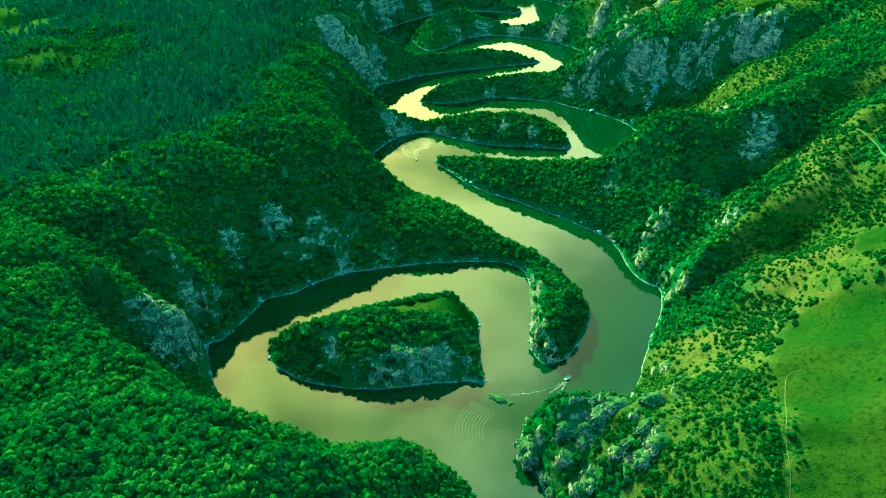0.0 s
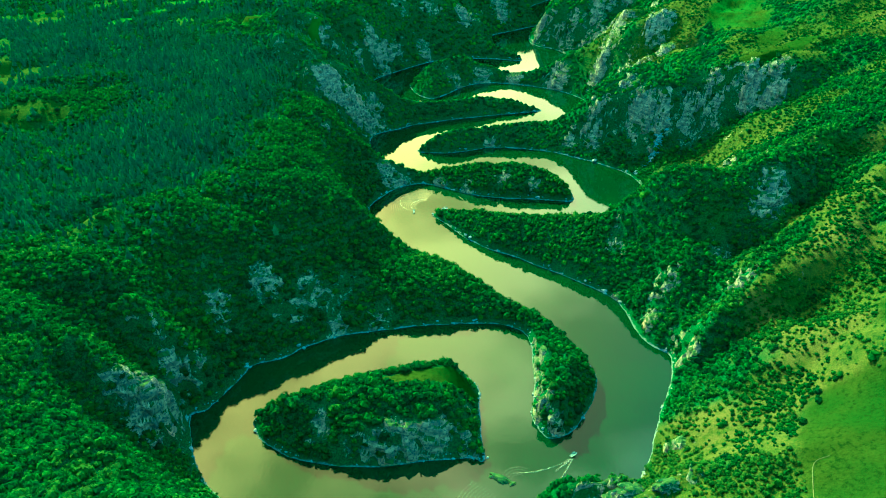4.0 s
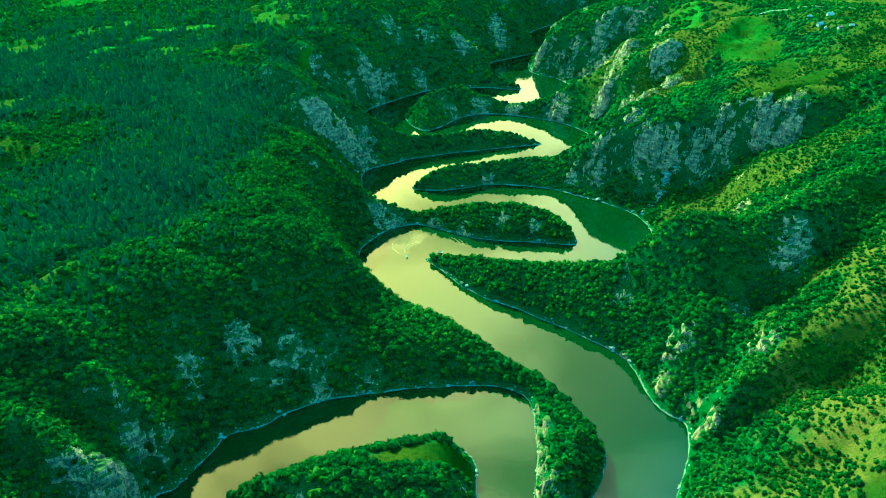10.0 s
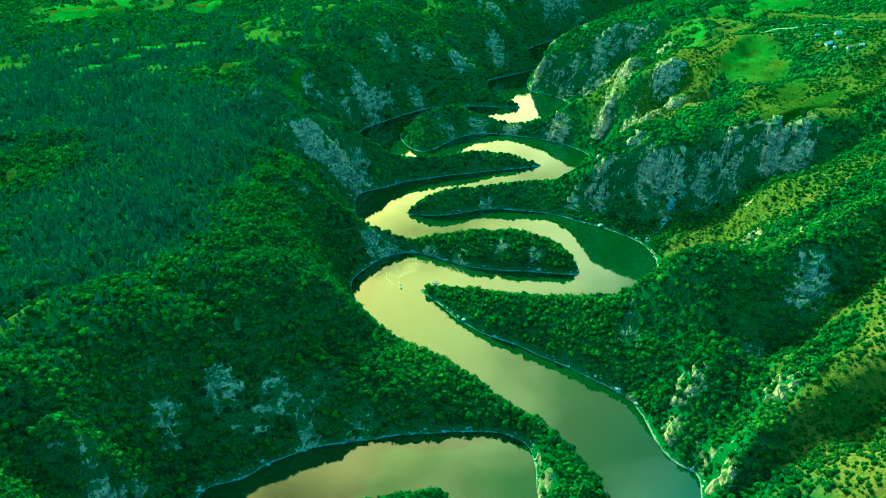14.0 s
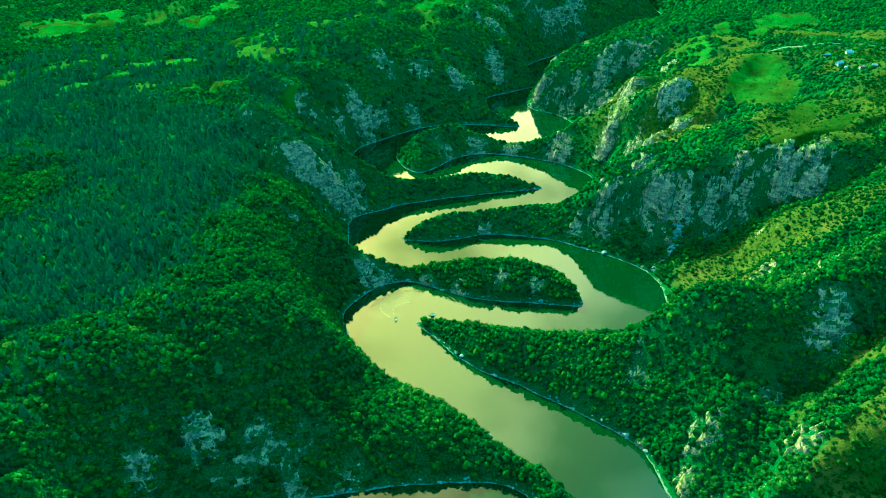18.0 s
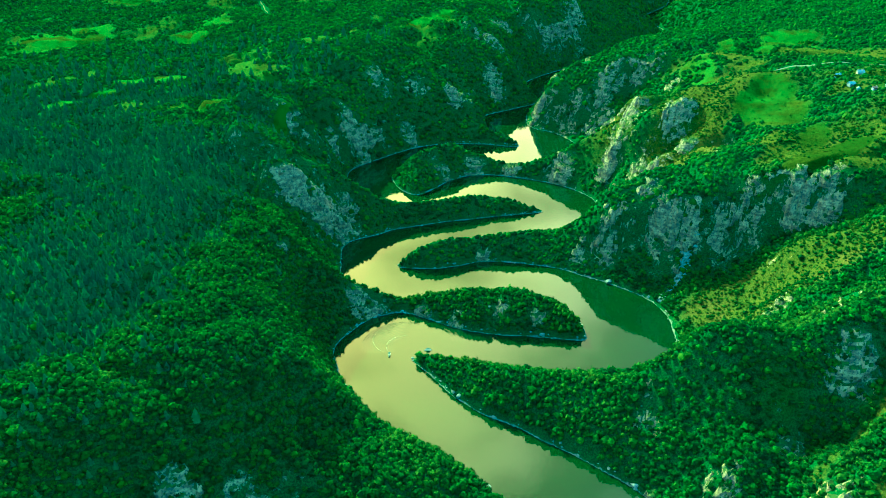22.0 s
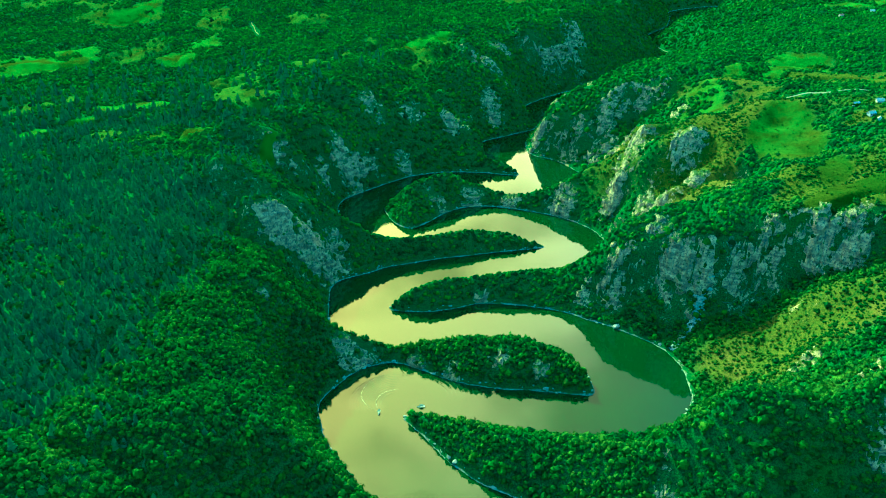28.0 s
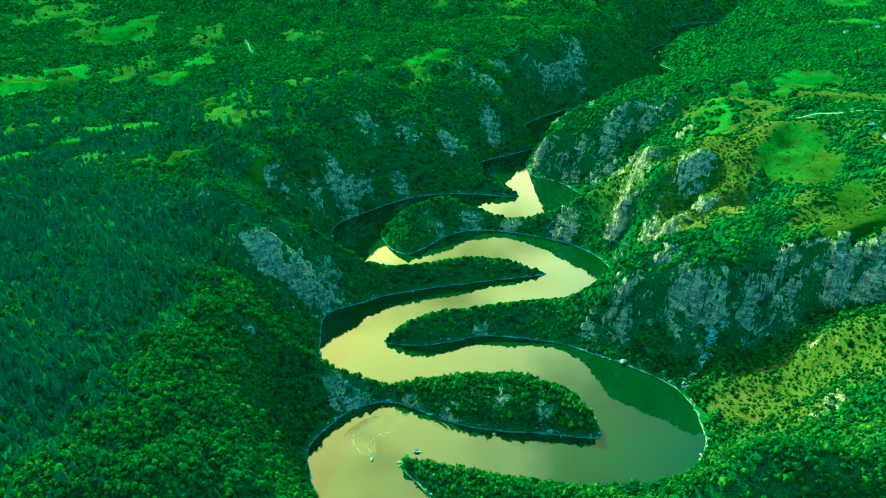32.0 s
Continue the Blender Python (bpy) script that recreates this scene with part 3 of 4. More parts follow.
CRAGS_NEAR_EAST = [
    (50, 343, 12), (82, 332, 17), (70, 322, 10), (112, 308, 14), (102, 296, 10), (76, 305, 11), (129, 315, 12), (150, 412, 10), (138, 425, 8), (147, 606, 10)]


def bare_rock(x, y, slope):
    wx, wy = x + 15 * rough(x, y, 34, 52, 4), y + 15 * rough(x, y, 34, 53, 4)
    best = 0.70 * smooth(-0.05, 0.40, rough(x, y, 60, 51, 4) + 0.12 * (x > 150)) * smooth(0.80, 1.4, slope)
    for px, py, r in CRAGS_WEST + CRAGS_SPITS + CRAGS_EAST + CRAGS_NEAR_EAST:
        best = np.maximum(best, 0.9 * smooth(1.2, 0.2, np.hypot(wx - px, wy - py) / r))
    return best


GROCK = np.clip(np.maximum(GROCK * 0.65, bare_rock(GX, GY, GSLOPE)) + 0.5 * np.exp(-((GX - 297) ** 2 / 60 ** 2 + (GY - 830) ** 2 / 44 ** 2)), 0, 1) * (1 - GMEADOW)
GTRACK = np.maximum(np.maximum(near_line(GX, GY, FOOTPATH, 3), near_line(GX, GY, DIRT_ROAD, 7)),
                    np.maximum(near_line(GX, GY, LANE, 5), near_line(GX, GY, FIELD_TRACK, 3)))


def sheet(name, x, y, z, material, fields):
    """One grid of quads with named values at its corners."""
    ny, nx = x.shape
    mesh = bpy.data.meshes.new(name)
    i = np.arange(nx * ny).reshape(ny, nx)
    quads = np.stack([i[:-1, :-1], i[:-1, 1:], i[1:, 1:], i[1:, :-1]], -1).reshape(-1, 4)
    fill(mesh, np.stack([x, y, z], -1).reshape(-1, 3), quads, True)
    for key, values in fields.items():
        mesh.attributes.new(key, "FLOAT", "POINT").data.foreach_set("value", values.astype(np.float32).ravel())
    mesh.materials.append(material)
    return new(name, mesh)


def fill(mesh, verts, faces, soft=False):
    n, k = faces.shape
    mesh.vertices.add(len(verts))
    mesh.vertices.foreach_set("co", verts.astype(np.float32).ravel())
    mesh.loops.add(n * k)
    mesh.loops.foreach_set("vertex_index", faces.astype(np.int32).ravel())
    mesh.polygons.add(n)
    mesh.polygons.foreach_set("loop_start", np.arange(0, n * k, k, dtype=np.int32))
    mesh.polygons.foreach_set("use_smooth", np.full(n, soft))
    mesh.update(calc_edges=True)


# the last field grows with distance north, for the painted haze on meadows
ground = sheet("ground", GX, GY, GZ, GROUND, {"rock": GROCK, "meadow": GMEADOW, "woods": GWOODS, "dry": GDRY, "haze_pale": smooth(900, 1250, GY)})
tagged(ground, "steep green gorge sides with limestone outcrops and grassy plateaus", "ground", kind="structure")

wx, wy = np.meshgrid(np.linspace(-500, 1600, 40), np.linspace(-1250, 3400, 80))
water = sheet("water", wx, wy, np.zeros_like(wx), WATER, {})
tagged(water, "still olive-green river winding through a deep gorge", "river", kind="structure")


def ground_at(x, y, grid=GZ):
    """A value of the ground's grid at plan places."""
    i = np.clip(np.searchsorted(XS, x) - 1, 0, len(XS) - 2)
    j = np.clip(np.searchsorted(YS, y) - 1, 0, len(YS) - 2)
    u, v = (x - XS[i]) / (XS[i + 1] - XS[i]), (y - YS[j]) / (YS[j + 1] - YS[j])
    return (grid[j, i] * (1 - u) + grid[j, i + 1] * u) * (1 - v) + (grid[j + 1, i] * (1 - u) + grid[j + 1, i + 1] * u) * v

# ---------------------------------------------------------------- trees and shrubs
rng = np.random.default_rng(7)


def ball(level):
    bm = bmesh.new()
    bmesh.ops.create_icosphere(bm, subdivisions=level, radius=1.0)
    v = np.array([p.co[:] for p in bm.verts])
    f = np.array([[q.index for q in p.verts] for p in bm.faces])
    bm.free()
    return v, f


def leafy(level, leaves, squash, size, lump=0.22):
    """A crown about 2 m across on the ground plane: a lumpy core with loose sprays of leaves round it."""
    v, f = ball(level)
    f = f[v[f].mean(1)[:, 2] > -0.6]           # open underneath, where the trunk goes in
    v = v * (0.86 + lump * rng.standard_normal((len(v), 1)).clip(-1.5, 1.5))
    d = rng.standard_normal((leaves, 3))
    d[:, 2] = np.abs(d[:, 2]) * 0.9 - 0.25
    d /= np.linalg.norm(d, axis=1)[:, None]
    a = np.cross(d, rng.standard_normal((leaves, 3)))
    a /= np.linalg.norm(a, axis=1)[:, None]
    b = np.cross(d, a)
    mid = d * rng.uniform(0.82, 1.12, (leaves, 1))
    s = size * rng.uniform(0.6, 1.3, (leaves, 1))
    lift = d * rng.uniform(-0.5, 0.7, (leaves, 1)) * s
    tri = np.stack([mid + a * s, mid - 0.5 * a * s + 0.87 * b * s, mid - 0.5 * a * s - 0.87 * b * s + lift], 1).reshape(-1, 3)
    faces = np.vstack([f, len(v) + np.arange(leaves * 3).reshape(-1, 3)])
    v = np.vstack([v, tri])
    return v * (1, 1, squash) + (0, 0, squash * 0.8), faces


def fir(tiers, sides):
    """A pine about 2 m across: ragged skirts of boughs, one over another."""
    v, f = [], []
    for k in range(tiers):
        z0, z1, r = 3.0 * k / tiers + 0.2, 3.0 * (k + 1.5) / tiers + 0.3, 1.0 * (1 - k / tiers) ** 0.7 + 0.06
        n = len(v)
        turn = rng.uniform(0, 6.28)
        for i in range(sides):
            q = turn + 6.283 * i / sides
            rr = r * rng.uniform(0.7, 1.2)
            v.append((rr * math.cos(q), rr * math.sin(q), z0 + rng.uniform(-0.2, 0.2)))
        v.append((0, 0, z1))
        f += [(n + i, n + (i + 1) % sides, n + sides) for i in range(sides)]
    return np.array(v), np.array(f)


def thicket(name, shapes, x, y, z, wide, tall, material):
    """All crowns of one kind in one mesh."""
    kind = rng.integers(0, len(shapes), len(x))
    # tone is random per crown, lifted northwards to paint distance haze into the leaves
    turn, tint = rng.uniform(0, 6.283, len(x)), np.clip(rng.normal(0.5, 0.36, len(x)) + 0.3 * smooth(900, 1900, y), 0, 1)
    vs, fs, ts, n = [], [], [], 0
    for k, (v, f) in enumerate(shapes):
        m = kind == k
        c, s = np.cos(turn[m])[:, None], np.sin(turn[m])[:, None]
        w, h = wide[m][:, None], tall[m][:, None]
        p = np.stack([x[m][:, None] + w * (v[:, 0] * c - v[:, 1] * s), y[m][:, None] + w * (v[:, 0] * s + v[:, 1] * c), z[m][:, None] + h * v[:, 2]], -1)
        vs.append(p.reshape(-1, 3))
        fs.append((f[None] + (n + np.arange(m.sum()) * len(v))[:, None, None]).reshape(-1, 3))
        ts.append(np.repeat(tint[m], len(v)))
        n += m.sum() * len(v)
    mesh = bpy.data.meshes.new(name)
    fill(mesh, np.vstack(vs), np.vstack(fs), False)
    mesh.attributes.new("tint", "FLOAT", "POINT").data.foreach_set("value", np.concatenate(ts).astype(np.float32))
    mesh.materials.append(material)
    return new(name, mesh)


def strewn(x0, x1, y0, y1, gap):
    """Jittered places, one to a square."""
    gx, gy = np.meshgrid(np.arange(x0, x1, gap), np.arange(y0, y1, gap))
    x = gx.ravel() + rng.uniform(0, gap, gx.size)
    y = gy.ravel() + rng.uniform(0, gap, gx.size)
    return x, y


def in_view(x, y):
    """The wedge of land that the flight looks over."""
    return np.abs(x - 10) < np.maximum(115 + 0.495 * y, 230)


def mound(sides, rings):
    """A low crown about 2 m across for far woods."""
    v, f = [], []
    for k in range(rings):
        r, z = (1.0, -0.1) if k == 0 else (0.72, 0.62)
        for i in range(sides):
            q = 6.283 * (i + 0.5 * k) / sides
            rr = r * rng.uniform(0.75, 1.2)
            v.append((rr * math.cos(q), rr * math.sin(q), z + rng.uniform(-0.12, 0.18)))
    for k in range(rings - 1):
        for i in range(sides):
            a, b, c, d = k * sides + i, k * sides + (i + 1) % sides, (k + 1) * sides + i, (k + 1) * sides + (i + 1) % sides
            f += [(a, b, c), (b, d, c)]
    v.append((rng.uniform(-0.2, 0.2), rng.uniform(-0.2, 0.2), rng.uniform(0.9, 1.2) if rings > 1 else 0.8))
    n = (rings - 1) * sides
    f += [(n + i, n + (i + 1) % sides, len(v) - 1) for i in range(sides)]
    return np.array(v), np.array(f)


NEAR_LEAFY = [leafy(1, 26, 0.95, 0.40, 0.18) for _ in range(6)]
MID_LEAFY = [leafy(1, 8, 0.95, 0.48, 0.18) for _ in range(6)]
LOW_LEAFY = [leafy(1, 8, 0.7, 0.5, 0.18) for _ in range(6)]
HALF_LEAFY = [mound(5, 2) for _ in range(8)]
FAR_LEAFY, FARTHEST = [mound(4, 2) for _ in range(8)], [mound(3, 2) for _ in range(8)]
FIRS, FAR_FIRS = [fir(5, 6) for _ in range(5)], [fir(2, 5) for _ in range(5)]


def stand(x, y):
    """What grows at each place: the chance of a tree, of a shrub, and whether it is a pine."""
    d, z = ground_at(x, y, GD), ground_at(x, y)
    woods, scrub, meadow, _ = grown(x, y, d)
    bare = ground_at(x, y, GROCK)
    track = ground_at(x, y, GTRACK)
    ok = (d > 2.5) & (z > 1.5) & (track < 0.3)
    copse = 0.8 * smooth(0.30, 0.40, rough(x, y, 50, 65, 3)) * (meadow > 0.5) * (y > 900)
    tree = np.maximum(woods, copse) * (1 - 0.75 * smooth(0.30, 0.8, bare)) * ok
    shrub = scrub * (1 - 0.7 * smooth(0.4, 0.8, bare)) * ok
    pine = 0.75 * smooth(-0.42, 0.42, rough(x, y, 140, 61, 4) + 0.10 * smooth(-100, -260, x)) * smooth(30, 150, d) * smooth(0, -60, x - np.interp(y, [0, 1500, 2200], [-80, -60, 200])) * smooth(1700, 900, y) * smooth(470, 620, y)
    return z, d, tree, shrub, pine, meadow


singles = []          # near trees and shrubs: kind, place and half width


def plant(zone, y0, y1, gap, leaf_shapes, fir_shapes, grow):
    x, y = strewn(-2300 if y1 > 2000 else -1100, 2300 if y1 > 2000 else 1100, y0, y1, gap)
    keep = in_view(x, y)
    x, y = x[keep], y[keep]
    z, d, tree, shrub, pine, meadow = stand(x, y)
    luck = rng.uniform(0, 1, len(x))
    is_tree = luck < tree * 0.97
    is_pine = is_tree & (rng.uniform(0, 1, len(x)) < pine)
    is_tree &= is_pine | (rng.uniform(0, 1, len(x)) < 1 - 0.6 * smooth(0.3, 0.65, pine))
    is_tree &= ~is_pine | (rng.uniform(0, 1, len(x)) < 0.80)
    is_pine &= is_tree
    clump = smooth(-0.10, 0.16, rough(x, y, 42, 71, 4, 0.6))
    is_shrub = ~is_tree & (luck < shrub * (0.07 + 0.85 * clump) * (1 - 0.6 * smooth(860, 960, y)) * (1 - 0.85 * smooth(70, 45, np.hypot(x - 297, (y - 830) * 1.3))))
    size = gap * 0.60 * np.exp(rng.normal(0, 0.30, len(x)).clip(-0.6, 0.7)) * grow
    if zone == "near":                  # the nearest ones stand as trees of their own
        for mask, px, py, most, want in ((is_tree & ~is_pine, 15, 290, 210, 0), (is_shrub, 120, 300, 80, 1)):
            index = np.nonzero(mask)[0]
            index = index[np.argsort(np.hypot(x[index] - px, y[index] - py))[:most]]
            singles.extend((want, x[i], y[i], z[i], size[i]) for i in index)
            mask[index] = False
            is_tree[index] = False
    for name, mask, shapes, high, material, label, cat in (
            ("broadleaf_woods", is_tree & ~is_pine, leaf_shapes, 1.0, BROADLEAF, "dense green broadleaf woods over the gorge sides", "woods"),
            ("pine_woods", is_pine, fir_shapes, 0.74, PINE, "dark blue-green pine woods on the plateau", "woods"),
            ("scrub", is_shrub, leaf_shapes, 0.85, SHRUB, "scattered green shrubs on the dry grassy slope", "shrubs")):
        if mask.sum() < 3:
            continue
        w = size[mask] * ((0.74 if zone == "near" else 0.58) if name == "scrub" else 1.08 if name == "pine_woods" else 1.0)
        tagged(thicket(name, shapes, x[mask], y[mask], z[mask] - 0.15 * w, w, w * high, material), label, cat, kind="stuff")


def low_scrub(y0, y1, gap):
    """Small bushes between the larger ones on the open eastern slopes, and a few in the meadows."""
    x, y = strewn(40, 620, y0, y1, gap)
    keep = in_view(x, y)
    x, y = x[keep], y[keep]
    z, d, tree, shrub, pine, meadow = stand(x, y)
    clump = smooth(-0.2, 0.3, rough(x, y, 18, 73, 3))
    mask = rng.uniform(0, 1, len(x)) < shrub * (0.26 + 0.50 * clump + 0.30 * np.exp(-((x - 297) ** 2 + (y - 830) ** 2) / 60 ** 2)) * (1 - meadow) + (0.012 + 0.10 * (y > 900)) * (meadow > 0.5)
    w = gap * 0.42 * np.exp(rng.normal(0, 0.35, mask.sum())) * np.where(meadow[mask] > 0.5, 0.6, 1.0)
    tagged(thicket("low_scrub", LOW_LEAFY, x[mask], y[mask], z[mask] - 0.1 * w, w, w * 0.9, SHRUB), "small low green bushes dotting the dry eastern slopes", "shrubs", kind="stuff")


plant("near", 200, 640, 3.2, NEAR_LEAFY, FIRS, 1.0)
plant("middle", 640, 920, 3.3, MID_LEAFY, FIRS, 1.0)
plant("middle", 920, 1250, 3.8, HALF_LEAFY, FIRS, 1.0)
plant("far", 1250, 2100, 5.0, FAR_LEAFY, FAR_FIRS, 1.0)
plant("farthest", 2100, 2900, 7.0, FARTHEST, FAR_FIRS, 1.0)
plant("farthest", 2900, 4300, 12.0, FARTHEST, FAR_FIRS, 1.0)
plant("behind", -160, 200, 6.5, FAR_LEAFY, FAR_FIRS, 0.9)
low_scrub(210, 640, 2.9)
low_scrub(640, 1250, 2.7)

# ---------------------------------------------------------------- things of their own


def part(name, bm, material, parent, label=""):
    """Links a bmesh as one mesh under a thing or a part."""
    mesh = bpy.data.meshes.new(name)
    bm.to_mesh(mesh)
    bm.free()
    mesh.materials.append(material)
    ob = new(name, mesh)
    ob.parent = parent
    if label:
        tagged(ob, label)
    return ob


def box(bm, x0, x1, y0, y1, z0, z1):
    v = [bm.verts.new(p) for p in ((x0, y0, z0), (x1, y0, z0), (x1, y1, z0), (x0, y1, z0), (x0, y0, z1), (x1, y0, z1), (x1, y1, z1), (x0, y1, z1))]
    for f in ((0, 3, 2, 1), (4, 5, 6, 7), (0, 1, 5, 4), (1, 2, 6, 5), (2, 3, 7, 6), (3, 0, 4, 7)):
        bm.faces.new([v[i] for i in f])
    return bm


def rod(bm, a, b, ra, rb, sides=6):
    a, b = Vector(a), Vector(b)
    q = (b - a).to_track_quat("Z", "Y")
    rings = []
    for p, r in ((a, ra), (b, rb)):
        rings.append([bm.verts.new(p + q @ Vector((r * math.cos(6.2832 * i / sides), r * math.sin(6.2832 * i / sides), 0))) for i in range(sides)])
    for i in range(sides):
        bm.faces.new((rings[0][i], rings[0][(i + 1) % sides], rings[1][(i + 1) % sides], rings[1][i]))
    bm.faces.new(rings[0][::-1])
    bm.faces.new(rings[1])
    return bm


# ---- single trees and shrubs


def tree_kind(name, label, category, tall, lumps, leaves, material):
    """One tree at the origin with a crown about 2 m across: scaled when it is set out."""
    root = tagged(new(name), label, category)
    bm = bmesh.new()
    rod(bm, (0, 0, -0.35), (0.02, 0.01, tall * 0.55), 0.11, 0.05, 7)
    for k in range(4):
        q = k * 1.57 + rng.uniform(-0.4, 0.4)
        rod(bm, (0, 0, tall * (0.28 + 0.06 * k)), (0.5 * math.cos(q), 0.5 * math.sin(q), tall * (0.52 + 0.08 * k)), 0.045, 0.015, 5)
    part("trunk", bm, BARK, root)
    vs, fs, n = [], [], 0
    for k in range(lumps):
        q, r = 6.283 * k / max(lumps - 1, 1) + rng.uniform(-0.4, 0.4), 0.0 if k == lumps - 1 else rng.uniform(0.36, 0.58)
        v, f = leafy(2, leaves, 0.85, 0.34, 0.16)
        s = rng.uniform(0.42, 0.62)
        vs.append(v * s + (r * math.cos(q), r * math.sin(q), tall * (0.62 if r == 0 else rng.uniform(0.25, 0.45))))
        fs.append(f + n)
        n += len(v)
    mesh = bpy.data.meshes.new("crown")
    fill(mesh, np.vstack(vs), np.vstack(fs), False)
    mesh.attributes.new("tint", "FLOAT", "POINT").data.foreach_set("value", np.full(n, rng.uniform(0.25, 0.85), np.float32))
    mesh.materials.append(material)
    crown = new("crown", mesh)
    crown.parent = root
    return root


TREE_KINDS = [tree_kind("tree", "broadleaf tree with a dense rounded green crown", "tree", 1.7, 6, 18, BROADLEAF) for _ in range(4)]
SHRUB_KINDS = [tree_kind("shrub", "low green shrub growing in dry grass", "shrub", 0.9, 4, 16, SHRUB) for _ in range(3)]
used = set()
for want, tx, ty, tz, half in singles:
    kinds = SHRUB_KINDS if want else TREE_KINDS
    kind = kinds[int(rng.integers(len(kinds)))]
    half *= 0.95 if want else 1.15
    at = pose(tx, ty, tz - 0.1, 0, 0, rng.uniform(0, 360))
    if kind.name in used:
        ob = copy_thing(kind, at)
    else:
        used.add(kind.name)
        ob = kind
        ob.matrix_basis = at
    ob.scale = (half, half, half * rng.uniform(0.85, 1.15))
    tagged(ob, group="shrubs on the near slope" if want else "trees above the near bank")


# ---- limestone outcrops


def crag_mesh(seed, level):
    """A jagged block of limestone about 2 m across, ribbed down its faces."""
    bm = bmesh.new()
    bmesh.ops.create_icosphere(bm, subdivisions=level, radius=1.0)
    off = Vector((seed * 7.3, seed * 3.1, seed * 5.7))
    for v in bm.verts:
        p = v.co.copy()
        rib = noise.noise(Vector((p.x * 3.2, p.y * 3.2, p.z * 0.8)) + off)
        lump = noise.noise(p * 1.3 + off)
        crack = abs(noise.noise(p * 2.4 + off * 2))
        chip = noise.noise(p * 6.5 + off)
        r = 1 + 0.42 * lump + 0.26 * rib - 0.30 * max(0, 0.22 - crack) / 0.22 + 0.10 * chip
        v.co = Vector((p.x * r, p.y * r, (p.z if p.z < 0.35 else 0.35 + (p.z - 0.35) * 0.75) * (0.9 + 0.25 * lump)))
    mesh = bpy.data.meshes.new("rock_outcrop")
    bm.to_mesh(mesh)
    bm.free()
    mesh.materials.append(ROCK)
    return mesh


NEAR_CRAGS, FAR_CRAGS = [crag_mesh(k, 5) for k in range(4)], [crag_mesh(9 + k, 3) for k in range(6)]
SLOPE_Y, SLOPE_X = np.gradient(GZ, YS, XS)


def set_crag(mesh, x, y, long, wide, high, turn, sink, label, group):
    ob = tagged(new("rock_outcrop", mesh), label, "rock", group)
    z = float(ground_at(np.array([x]), np.array([y]))[0])
    ob.matrix_basis = pose(x, y, max(z, 0) - sink * high, rng.uniform(-8, 8), rng.uniform(-8, 8), turn)
    ob.scale = (long, wide, high)
    return ob


# The big rocks over the near bend: place, half length, half width, half height, turn of the long side.
for x, y, long, wide, high, turn in (
        (50, 340, 9, 7, 15, 70), (47, 347, 6, 5, 9, 20), (72, 336, 9, 6, 11, 15), (82, 334, 10, 7, 13, -10), (92, 337, 8, 6, 11, 30), (102, 338, 9, 6, 10, 5),
        (80, 326, 5, 4, 6, 60), (96, 309, 5, 4, 7, 40), (104, 312, 7, 3, 5, 35), (113, 317, 7, 3, 5, 35), (109, 298, 7, 5, 8, 40), (117, 304, 8, 5, 6, 40),
        (74, 303, 5, 4, 7, 60), (81, 300, 5, 4, 8, 75), (78, 293, 4, 3, 5, 20), (122, 338, 8, 4, 6, 15), (60, 312, 4, 3, 5, 80), (57, 323, 4, 3, 6, 80)):
    set_crag(NEAR_CRAGS[int(rng.integers(4))], x, y, long * 1.1, wide * 1.1, high, turn, 0.05, "large weathered grey limestone crag above the river", "crags above the near bend")


